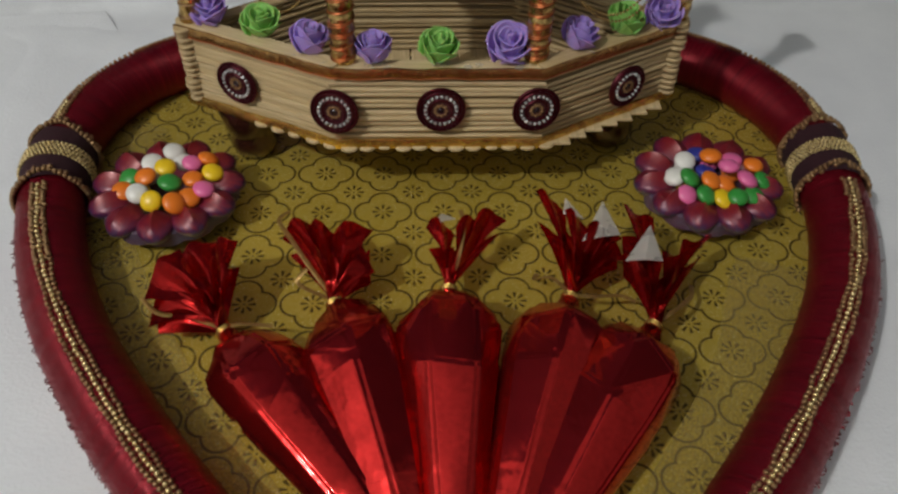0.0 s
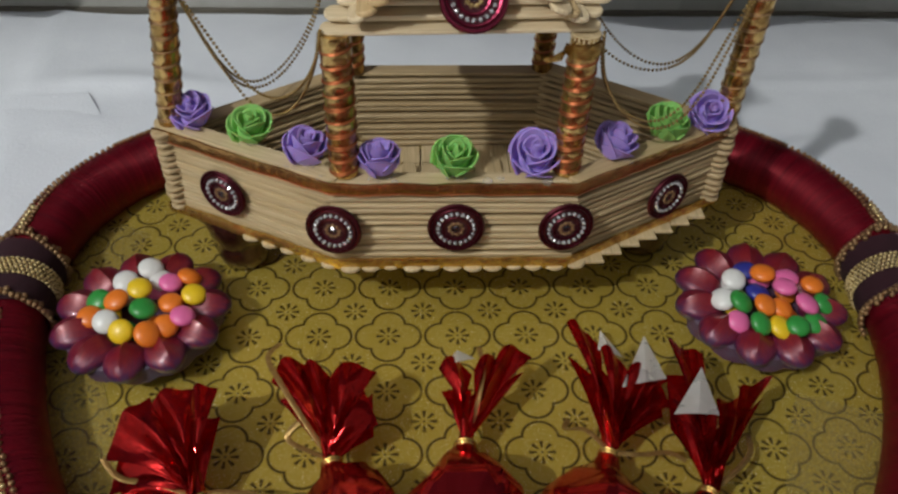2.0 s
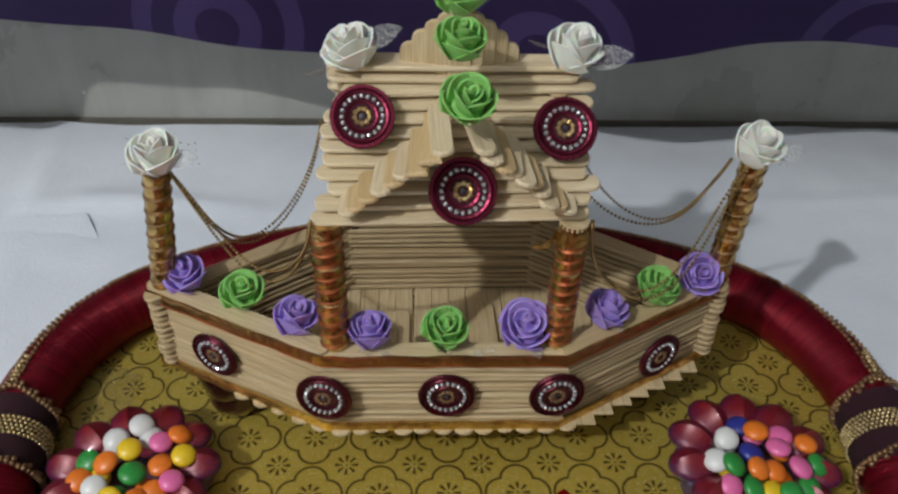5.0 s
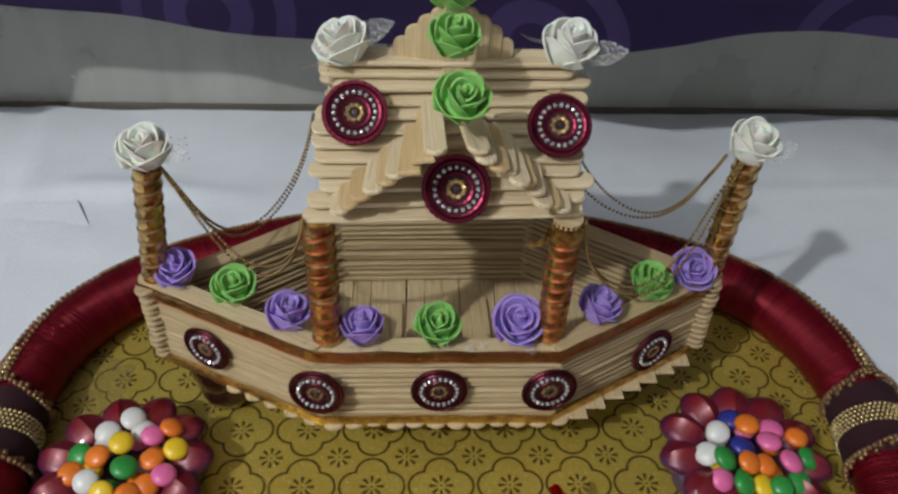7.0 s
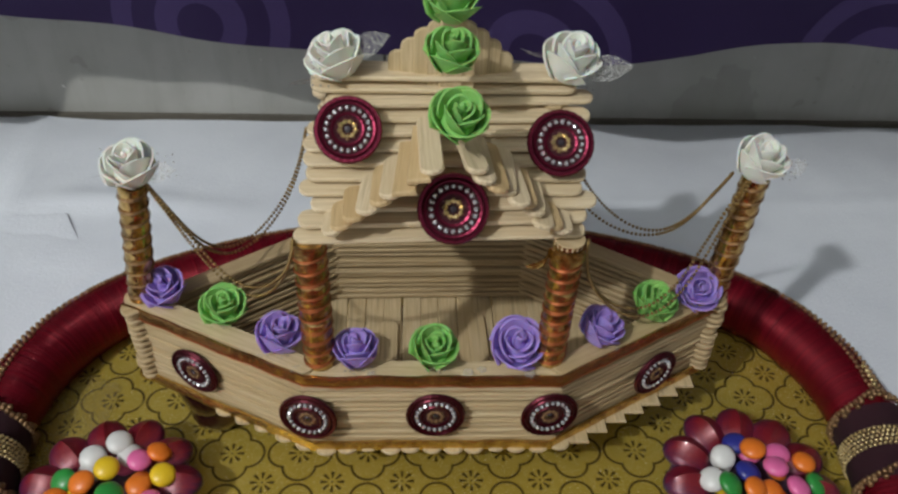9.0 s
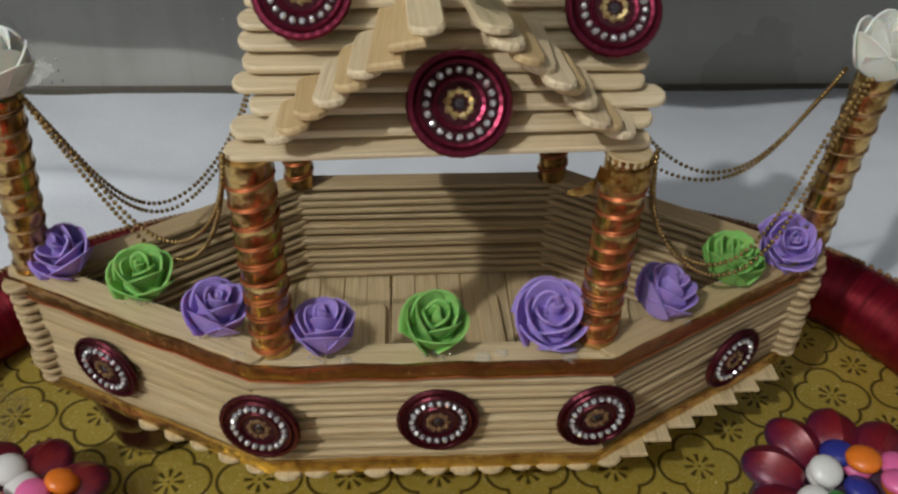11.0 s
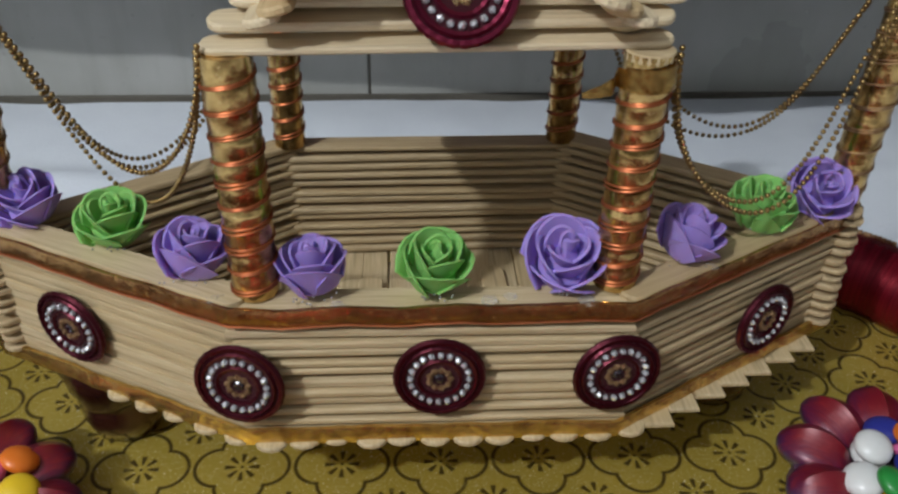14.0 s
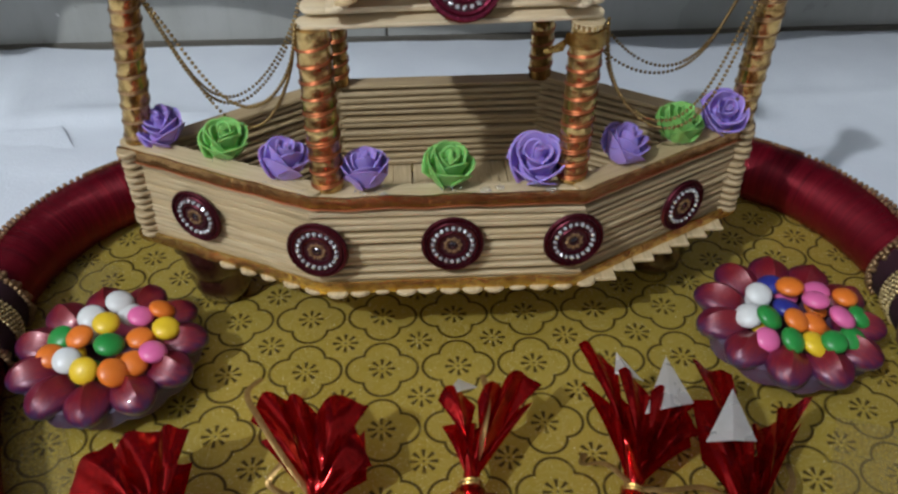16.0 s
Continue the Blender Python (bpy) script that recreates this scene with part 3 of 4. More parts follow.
# sheer film lying over the paper along the rim
for edge_line in (((-0.176, 0.075), (-0.179, 0.020), (-0.1775, -0.027), (-0.1235, -0.128), (-0.0725, -0.1956), (-0.034, -0.245)), ((0.176, -0.050), (0.162, -0.078), (0.1405, -0.128), (0.0915, -0.1956), (0.053, -0.245))):
    inner = spline([(x, y, 0.0012) for x, y in edge_line], 8)
    bm = bmesh.new()
    lines = []
    for p in inner:
        q = min(LOOP, key=lambda c: (c.xy - p.xy).length)
        lines.append([bm.verts.new((*p.xy.lerp(q.xy, f), 0.0009 + 0.0004 * noise.noise((p.x * 60, p.y * 60, f * 2)))) for f in (0, 0.33, 0.66, 1)])
    for a, b in zip(lines, lines[1:]):
        for j in range(3):
            bm.faces.new((a[j], a[j + 1], b[j + 1], b[j]))
    bmesh.ops.solidify(bm, geom=bm.faces[:], thickness=0.0002)
    part("film_border", bm, FILM, tray, "sheer film over the paper's edge")
bm = bmesh.new()
ring_sweep(bm, 0, len(LOOP), TR, closed=True, wob=0.03)
rim = part("rim", bm, SATIN, tray, "padded maroon satin rim")


def nearest(x, y):
    return min(range(len(LOOP)), key=lambda i: (LOOP[i] - Vector((x, y, 0))).length)


def ring_point(i, angle, radius):
    c, d, o = ring_frame(i)
    return c + o * radius * math.cos(angle) + Vector((0, 0, TZ + radius * math.sin(angle)))


BANDS = []
for side in (-1, 1):
    a, b = sorted((nearest(CX + side * 0.237, 0.034), nearest(CX + side * 0.237, -0.014)))
    BANDS.append((a, b))
    bm = bmesh.new()
    ring_sweep(bm, a, b, TR + 0.0016)
    band = part("velvet_band", bm, VELVET, tray, "dark maroon velvet band")
    for i in (a, b):
        loops = []
        for k in range(46):
            ang = 2 * math.pi * k / 46
            p = ring_point(i, ang, TR + 0.0024)
            d = ring_frame(i)[1]
            p = p + d * math.copysign(0.0055, d.y) * math.exp(-((ang - math.pi / 2) / 0.5) ** 2)
            loops += [p + d * 0.0018 * math.sin(k * 2.1), p - d * 0.0015 + Vector((0, 0, 0.0003))]
        part("lace_edge", spheres(loops, 0.0017, LACE, "lace_edge", 6, 4), parent=band, label="antique gold lace edging")
    mid = (a + b) / 2
    beads = []
    d = ring_frame(round(mid))[1]
    for rowi in range(5):
        for k in range(52):
            ang = 2 * math.pi * (k + 0.5 * (rowi % 2)) / 52
            beads.append(ring_point(round(mid), ang, TR + 0.0022) + d * (rowi - 2) * 0.0025)
    part("bead_band", spheres(beads, 0.00115, GOLD, "bead_band", 6, 4), parent=band, label="rows of small gold beads")

# beaded gold trim along the crown of the rim
trim_pts, stone_pts = [], []
step = 0.0026
for i in range(len(LOOP)):
    if any(a - 1 <= i <= b + 1 for a, b in BANDS):
        continue
    c, d, o = ring_frame(i)
    seg = (LOOP[(i + 1) % len(LOOP)] - c).length
    n = max(1, round(seg / step))
    for k in range(n):
        f = k / n
        p = c.lerp(LOOP[(i + 1) % len(LOOP)], f)
        w = 0.0026 * math.sin((RUN[i] + f * seg) * 900)
        for sgn in (-1, 1):
            off = sgn * (0.0022 + abs(w) * 0.5) + 0.0015 + 0.0105 * max(0.0, min(1.0, (p.y - 0.03) / 0.08)) + random.uniform(-0.0004, 0.0004)
            trim_pts.append(p + o * off + Vector((0, 0, TZ + math.sqrt(TR * TR - off * off) + 0.0005)))
        if k % 2 == 0 and p.y < 0.06:
            lean = 0.0015 + 0.0105 * max(0.0, min(1.0, (p.y - 0.03) / 0.08)) + random.uniform(-0.0004, 0.0004)
            stone_pts.append(p + o * lean + Vector((0, 0, TZ + math.sqrt(TR * TR - lean * lean) + 0.0008)))
tr = part("gold_trim", spheres(trim_pts, 0.00150, LACE, "gold_trim", 6, 4), parent=tray, label="looped antique gold trim")
tr["kind"] = "stuff"
st = part("bead_trim", spheres(stone_pts, 0.00155, GOLD, "bead_trim", 6, 4), parent=tray, label="small gold beads")
st["kind"] = "stuff"
# frayed threads along the outer foot of the rim
bm = bmesh.new()
for i in range(0, len(LOOP), 1):
    for k in range(3):
        ang = random.uniform(-0.6, 0.25)
        p = ring_point(i, ang, TR)
        c, d, o = ring_frame(i)
        tip = p + o * random.uniform(0.0004, 0.0016) + d * random.uniform(-0.0025, 0.0025) + Vector((0, 0, random.uniform(-0.001, 0.0015)))
        tube(bm, [p - o * 0.001, p.lerp(tip, 0.5) + Vector((0, 0, 0.0006)), tip], 0.00035, 3)
fr = part("frayed_threads", bm, SATIN, tray, "frayed maroon threads")
fr["kind"] = "stuff"

# ---- the boat ----
boat = tagged(empty("craft_stick_boat"), "pale wooden craft-stick houseboat with foam roses, standing on the tray", "model boat")
Z0, DZ, LAYERS = 0.0465, 0.0039, 13
TOP = Z0 + DZ * (LAYERS - 1) + 0.0016
FL, FR_ = (-0.0560, 0.0010), (0.0600, 0.0010)
TL, TRR = (-0.1480, 0.0480), (0.1520, 0.0530)
BL, BR = (-0.0530, 0.1125), (0.0590, 0.1150)
SIDES = ((TL, FL), (FL, FR_), (FR_, TRR), (TRR, BR), (BR, BL), (BL, TL))


def side_pose(p, q, inset, z, extra=0.0):
    p, q = Vector((*p, 0)), Vector((*q, 0))
    d = (q - p).normalized()
    n = Vector((-d.y, d.x, 0))  # inward, the corners run anticlockwise
    mid = (p + q) / 2 + n * inset
    return Matrix.LocRotScale((mid.x, mid.y, z), Euler((0, 0, math.atan2(d.y, d.x) + extra)), None), (q - p).length


rnd = random.Random(5)
for si, (p, q) in enumerate(SIDES):
    for k in range(LAYERS):
        shift = 0.0 if si in (1, 4) else DZ / 2
        if shift and k == LAYERS - 1:
            shift = 0.0012
        z = Z0 + DZ * k + shift + rnd.uniform(-0.00055, 0.00055) * (si > 0)
        m, length = side_pose(p, q, 0.0048 + rnd.uniform(-0.0006, 0.0006), z, rnd.uniform(-0.006, 0.006))
        m = m @ pose(rnd.uniform(-0.001, 0.001), 0, 0, rnd.uniform(-4, 4), rnd.uniform(-0.35, 0.35), 0)
        # back and right sides take the birch whose colour is darkened for shade
        part("hull_stick", stick_mesh(length + 0.004, 0.0098, 0.0034 if si == 0 else (0.0024, 0.0030, 0.0027, 0.0022, 0.0029)[(k * 7 + si) % 5] - 0.0004 * (si > 2), square=si in (1, 4), mat=SHADEWOOD if si > 1 else WOOD), parent=boat, m=m)


def hull_y(x, front):
    pts = (TL, FL, FR_, TRR) if front else (TL, BL, BR, TRR)
    for a, b in zip(pts, pts[1:]):
        if a[0] <= x <= b[0]:
            return a[1] + (b[1] - a[1]) * (x - a[0]) / (b[0] - a[0])
    return 0.05


x = -0.143
while x < 0.148:
    y0, y1 = hull_y(x, True) - (-0.0040 if x < -0.109 else 0.0042 if x < 0.064 else 0.0070) + rnd.uniform(-0.0008, 0.0008), hull_y(x, False) + 0.003
    part("deck_stick", stick_mesh(y1 - y0, 0.0103, 0.0022, square=x > 0.066), parent=boat, m=pose(x, (y0 + y1) / 2, 0.0432 + rnd.uniform(-0.0003, 0.0003), 0, 0, 90 + rnd.uniform(-0.6, 0.6)))
    x += 0.0104
for x, y, a in ((-0.02, 0.030, 0), (0.03, 0.036, 2), (-0.08, 0.05, 10), (0.085, 0.055, -8)):
    part("floor_stick", stick_mesh(0.07, 0.0098, 0.0018), parent=boat, m=pose(x, y + 0.02, 0.0455, 0, 0, 90 + a))


def hull_strip(name, mat, z0, z1, out, sides, label, wav, cords=()):
    """A ribbon glued along the hull."""
    bm = bmesh.new()
    pts = []
    for si in sides:
        p, q = SIDES[si]
        d = (Vector((*q, 0)) - Vector((*p, 0))).normalized()
        o = Vector((d.y, -d.x, 0))
        for k in range(26):
            f = k / 25
            w = Vector((*p, 0)).lerp(Vector((*q, 0)), f)
            pts.append((w + o * (out + wav * (0.5 + 0.5 * noise.noise((w.x * 130, w.y * 130, z0 * 400)))), o, noise.noise((w.x * 60, 3, z0 * 100)) * 0.0008))
    rows = []
    for w, o, dz in pts:
        a = w - o * 0.0012
        rows.append([bm.verts.new((v.x, v.y, z)) for v, z in ((a, z0 + dz), (w, z0 + dz), (w + o * wav * 0.6, (z0 + z1) / 2), (w, z1 + dz), (a, z1 + dz))])
    for a, b in zip(rows, rows[1:]):
        for j in range(5):
            bm.faces.new((a[j], a[(j + 1) % 5], b[(j + 1) % 5], b[j]))
    strip = part(name, bm, mat, boat, label)
    for z in cords:
        bm = bmesh.new()
        tube(bm, [(w.x + o.x * 0.0006, w.y + o.y * 0.0006, z + dz) for w, o, dz in pts], 0.00034, 5)
        part("cord", bm, COPPER, strip)


hull_strip("top_ribbon", BAND, TOP - 0.0058, TOP + 0.0004, 0.0006, (0, 1, 2), "bronze gold ribbon under the rail", 0.0010, (TOP - 0.0053,))
hull_strip("bottom_ribbon", GOLDFOIL, 0.0428, 0.0492, 0.0014, (0, 1, 2), "crinkled gold ribbon along the hull foot", 0.0012)


# feet under the hull
def foot_mesh():
    bm = bmesh.new()
    lathe(bm, ((0.0100, 0.0), (0.0128, 0.0015), (0.0150, 0.007), (0.0168, 0.013), (0.0150, 0.0175), (0.0166, 0.021), (0.0188, 0.028), (0.0196, 0.036), (0.0175, 0.0415)), 30)
    for v in bm.verts:
        v.co.x *= 1 + 0.10 * noise.noise(v.co * 120)
        v.co.y *= 1 + 0.10 * noise.noise(v.co * 120 + Vector((4, 0, 0)))
    return to_mesh("foot", bm, CAPBROWN)


FOOT = foot_mesh()
for x, y in ((-0.1150, 0.0540), (0.119, 0.0645), (-0.02, 0.085), (0.03, 0.085)):
    ft = part("foot", FOOT, parent=boat, label="glossy brown foot wound with copper", m=pose(x, y, 0.0003, 0, 0, rnd.uniform(0, 90)))


# wound columns and posts
def column(base, top, r, turns, label, cord=None):
    base, top = Vector(base), Vector(top)
    h = (top - base).length
    bm = bmesh.new()
    prof = []
    for k in range(turns):
        for q, e in ((0.03, 0.994), (0.25, 0.998), (0.7, 1.001), (0.97, 1.006)):
            prof.append((r * (e + 0.012 * math.sin(k * 2.4 + q)), h * (k + q) / turns))
    lathe(bm, prof, 20)
    m = Matrix.Translation(base) @ (top - base).to_track_quat("Z", "Y").to_matrix().to_4x4()
    col = part("column", bm, RIBBON, boat, label, m)
    for strand in (0.0, 0.55):
        bm = bmesh.new()
        pts = []
        for k in range(turns * 14 + 1):
            a = 2 * math.pi * k / 14
            z = h * (0.02 + 0.95 * k / (turns * 14)) + 0.0009 * noise.noise((k * 0.15, strand * 9, h * 10)) + strand * 0.0016
            pts.append(((r + 0.0003) * math.cos(a), (r + 0.0003) * math.sin(a), z))
        tube(bm, pts, 0.00030, 5)
        part("cord_winding", bm, cord or COPPER, col, "fine wound metallic cord")
    return col


column((-0.0495, 0.0105, TOP), (-0.0495, 0.0110, 0.1668), 0.0068, 10, "column wound in bronze ribbon and copper cord")
cfr = column((0.0560, 0.0115, TOP), (0.0565, 0.0125, 0.1662), 0.0066, 11, "column wound in bronze ribbon and copper cord")
column((-0.0500, 0.1055, TOP), (-0.0490, 0.1045, 0.1650), 0.0058, 10, "column wound in bronze ribbon and copper cord")
column((0.0560, 0.1085, TOP), (0.0560, 0.1075, 0.1650), 0.0058, 10, "column wound in bronze ribbon and copper cord")
column((-0.1395, 0.0520, TOP), (-0.1290, 0.0490, 0.1665), 0.0062, 9, "end post wound in bronze ribbon and gold cord", LACE)
column((0.1455, 0.0560, TOP), (0.1470, 0.0540, 0.1700), 0.0062, 9, "end post wound in bronze ribbon and gold cord", LACE)
bm = bmesh.new()
lathe(bm, ((0.0064, 0.0), (0.0066, 0.0010), (0.0066, 0.0024), (0.0064, 0.0030)), 18)
part("paper_neck", bm, WOOD, cfr, "bare white paper at the column head", pose(0, 0, 0.0686))
# loose end of the ribbon, wrapped across the column's head and standing off to one side
bm = bmesh.new()
rail = []
for k in range(17):
    a = radians(10 - 11.5 * k)
    f = k / 16
    rail.append((0.0564 + 0.0078 * math.cos(a), 0.0125 + 0.0078 * math.sin(a), 0.1574 - 0.0006 * f, 0.1650 - 0.0030 * f))
rail += [(0.0462, 0.0060, 0.1566, 0.1612), (0.0430, 0.0046, 0.1566, 0.1598), (0.0404, 0.0050, 0.1562, 0.1585), (0.0388, 0.0060, 0.1560, 0.1572)]
lo = [bm.verts.new((x, y, z0)) for x, y, z0, z1 in rail]
hi = [bm.verts.new((x, y + 0.0004, z1)) for x, y, z0, z1 in rail]
for k in range(len(rail) - 1):
    bm.faces.new((lo[k], lo[k + 1], hi[k + 1], hi[k]))
bmesh.ops.solidify(bm, geom=bm.faces[:], thickness=0.0004)
part("loose_ribbon_end", bm, GOLDFOIL, boat, "loose end of gold ribbon")

# ---- the roof ----
RW, RCX = 0.1195, 0.0060
EY, EZ, RY, RZ = 0.0110, 0.1680, 0.0590, 0.2150
roof = empty("roof", parent=boat)
ROWS_N = 12
for k in range(ROWS_N):
    f = k / (ROWS_N - 1)
    y, z = EY + (RY - EY) * f, EZ + (RZ - EZ) * f
    for back in (0, 1):
        yy = 2 * RY - y + 0.004 * (1 - f) if back else y + 0.0035
        tilt = (-7 if back else 7) + rnd.uniform(-4, 4)
        dx = rnd.uniform(-0.0025, 0.0025) + (0.002 if k in (2, 8) else 0)
        yaw = 2.2 * (1 - f) + rnd.uniform(-0.8, 0.8)
        width = RW - 0.011 * f
        if k == 9 and not back:
            dx, yaw = 0.006, 3.4
        part("roof_stick", stick_mesh(width, 0.0098, (0.0019, 0.0022, 0.0024)[k * 5 % 3], mat=ROOFWOOD), parent=roof, m=pose(RCX + dx, yy, z + rnd.uniform(-0.0003, 0.0003), tilt, 0, yaw if not back else -yaw * 0.5))
    if k < ROWS_N - 2:
        for x in (RCX - 0.045, RCX + 0.045):
            part("gable_stick", stick_mesh(2 * (RY - y) - 0.006, 0.0098, 0.0017), parent=roof, m=pose(x, RY + 0.002, z + 0.0022, 0, 0, 90))

# dormer: two stepped runs of short sticks that meet at a peak
AP = Vector((0.0075, 0.0035, 0.2140))
for sgn, foot in ((-1, Vector((-0.0420, 0.0065, 0.1735))), (1, Vector((0.0535, 0.0085, 0.1725)))):
    n = 9 if sgn < 0 else 10
    for k in range(n):
        f = 0.13 + 0.87 * (k + 0.5) / n
        p = AP.lerp(foot, f)
        length = 0.044 - 0.029 * f
        roll = sgn * (9 + rnd.uniform(-5, 5))
        m = Matrix.Translation(p + Vector((rnd.uniform(-0.001, 0.001), rnd.uniform(-0.0025, 0.002), rnd.uniform(-0.0008, 0.0008)))) @ pose(0, 0, 0, 0, 0, 90 + sgn * 2 + rnd.uniform(-7, 7)) @ pose(0, 0, 0, 0, 1 + rnd.uniform(-3, 3), 0) @ pose(0, 0, 0, roll, 0, 0)
        m = m @ pose(length / 2 - 0.005, 0, 0)
        part("dormer_stick", stick_mesh(length, 0.0090, 0.0024, mat=TANWOOD if k % 3 == 1 + (sgn > 0) or (sgn < 0 and k % 4 == 2) else ROOFWOOD, square=sgn < 0 and k in (1, 2)), parent=roof, m=m)
# stepped upright sticks behind the roses at the peak
for k in range(9):
    off = k - 4
    h = 0.0415 - 0.0024 * abs(off) - 0.0005 * off * off
    part("crest_stick", stick_mesh(h, 0.0096, 0.0022), parent=roof, m=pose(0.0075 + off * 0.0052, 0.0560 + 0.0012 * abs(off), 0.2010 + h / 2, 0, -90, 90 + off * 2))


# ---- foam roses ----
def petal_mesh(mat, span, r0, r1, z0, z1, curl):
    bm = bmesh.new()
    U, V = 8, 5
    outer, inner = [], []
    for j in range(V + 1):
        v = j / V
        ro, ri = [], []
        for i in range(U + 1):
            u = 2 * i / U - 1
            a = u * radians(span) / 2
            edge = 1 - 0.50 * abs(u) ** 2.1
            z = z0 + (z1 - z0) * v * edge
            r = r0 + (r1 - r0) * math.sin(v * math.pi * 0.56) + 0.075 * u + curl * max(0, v - 0.6) ** 2 * 5
            for lst, t in ((ro, 0.0), (ri, -0.065)):
                rr = max(0.02, r + t)
                lst.append(bm.verts.new((rr * math.cos(a), rr * math.sin(a), z)))
        outer.append(ro)
        inner.append(ri)
    for j in range(V):
        for i in range(U):
            bm.faces.new((outer[j][i], outer[j][i + 1], outer[j + 1][i + 1], outer[j + 1][i]))
            bm.faces.new((inner[j][i], inner[j + 1][i], inner[j + 1][i + 1], inner[j][i + 1]))
    for i in range(U):
        bm.faces.new((outer[V][i], outer[V][i + 1], inner[V][i + 1], inner[V][i]))
        bm.faces.new((outer[0][i], inner[0][i], inner[0][i + 1], outer[0][i + 1]))
    for j in range(V):
        bm.faces.new((outer[j][0], outer[j + 1][0], inner[j + 1][0], inner[j][0]))
        bm.faces.new((outer[j][U], inner[j][U], inner[j + 1][U], outer[j + 1][U]))
    return to_mesh("petal", bm, mat)


def bud_mesh(mat):
    bm = bmesh.new()
    lathe(bm, ((0.34, -0.58), (0.66, -0.46), (0.68, -0.15), (0.36, 0.15), (0.14, 0.5), (0.10, 0.80), (0.06, 0.88), (0.02, 0.90)), 14)
    return to_mesh("rose_heart", bm, mat)


ROSES = {}
for key, mat in (("violet", VIOLETFOAM), ("green", GREENFOAM), ("white", WHITEFOAM)):
    ROSES[key] = (bud_mesh(mat), [petal_mesh(mat, 225, 0.11, 0.20, 0.25, 0.93, 0.02), petal_mesh(mat, 158, 0.24, 0.43, 0.0, 0.93, 0.06),
                                  petal_mesh(mat, 132, 0.42, 0.70, -0.30, 0.80, 0.11), petal_mesh(mat, 128, 0.56, 0.93, -0.60, 0.52, 0.17)])


def rose(kind, at, r, rx, ry, rz, label, parent):
    bud, petals = ROSES[kind]
    ob = part("foam_rose", bud, parent=parent, label=label, m=pose(*at, rx, ry, 0) @ pose(0, 0, 0, 0, 0, rz) @ Matrix.Scale(r, 4))
    for layer, (me, count, turn) in enumerate(zip(petals, (2, 3, 4, 5), (20, 75, 15, 50))):
        for k in range(count):
            t = turn + 360 * k / count + rnd.uniform(-9, 9)
            part("petal", me, parent=ob, m=pose(0, 0, rnd.uniform(-0.06, 0.06), rnd.uniform(-8, 8), rnd.uniform(-7, 9), t))
    return ob


RZB = TOP + 0.0075
for kind, x, y, r, rx, ry, rz in (("violet", -0.1272, 0.0500, 0.0100, 20, -6, 40), ("green", -0.0968, 0.0375, 0.0101, 14, 0, 110), ("violet", -0.0685, 0.0190, 0.0100, 4, 12, 200), ("violet", -0.0330, 0.0095, 0.0098, 0, -6, 75),
                                  ("green", 0.0022, 0.0105, 0.0102, 16, 8, 10), ("violet", 0.0410, 0.0138, 0.0119, 24, -6, 260), ("violet", 0.0810, 0.0235, 0.0100, 4, 20, 150), ("green", 0.1105, 0.0405, 0.0103, 10, 12, 320), ("violet", 0.1345, 0.0508, 0.0107, 36, 0, 95)):
    rose(kind, (x, y, RZB - 0.0008 * (rx > 20)), r, rx, ry, rz, f"{kind} foam rose glued on the rail", boat)
rose("white", (-0.1275, 0.0480, 0.1748), 0.0110, 14, -4, 30, "white foam rose on the end post", boat)
rose("white", (0.1462, 0.0535, 0.1775), 0.0110, 12, 10, 80, "white foam rose on the end post", boat)
rose("white", (-0.0388, 0.0590, 0.2215), 0.0112, 10, -22, 10, "white foam rose on the roof ridge", boat)
rose("white", (0.0562, 0.0590, 0.2222), 0.0112, 14, 12, 120, "white foam rose on the roof ridge", boat)
rose("green", (0.0085, 0.0095, 0.2245), 0.0100, 28, 6, 20, "green foam rose on the dormer peak", boat)
rose("green", (0.0060, 0.0310, 0.2390), 0.0094, 16, 4, 200, "green foam rose on the crest", boat)
rose("green", (0.0068, 0.0500, 0.2500), 0.0100, 12, 0, 90, "green foam rose on the crest", boat)


# clear net leaves beside the white roses
def leaf(at, rot, size):
    bm = bmesh.new()
    n = 8
    up = [bm.verts.new((size * k / n, 0.28 * size * math.sin(math.pi * k / n) + 0.0002, 0.05 * size * math.sin(3 * k / n))) for k in range(n + 1)]
    dn = [bm.verts.new((size * k / n, -0.28 * size * math.sin(math.pi * k / n) - 0.0002, 0.06 * size * math.sin(3 * k / n))) for k in range(n + 1)]
    for k in range(n):
        bm.faces.new((up[k], up[k + 1], dn[k + 1], dn[k]))
    bmesh.ops.solidify(bm, geom=bm.faces[:], thickness=0.0002)
    part("net_leaf", bm, NET, boat, "clear glittering net leaf", pose(*at, *rot))


leaf((-0.0350, 0.058, 0.2230), (30, -25, 5), 0.020)
leaf((0.0520, 0.060, 0.2220), (30, -160, 8), 0.018)
leaf((0.0600, 0.056, 0.2180), (30, -12, -5), 0.022)
leaf((-0.1290, 0.052, 0.1740), (30, -190, 20), 0.017)
leaf((-0.1230, 0.047, 0.1720), (40, -15, -10), 0.016)
leaf((0.1540, 0.050, 0.1740), (30, -10, 10), 0.014)
leaf((-0.0460, 0.052, 0.2170), (40, -200, -10), 0.014)


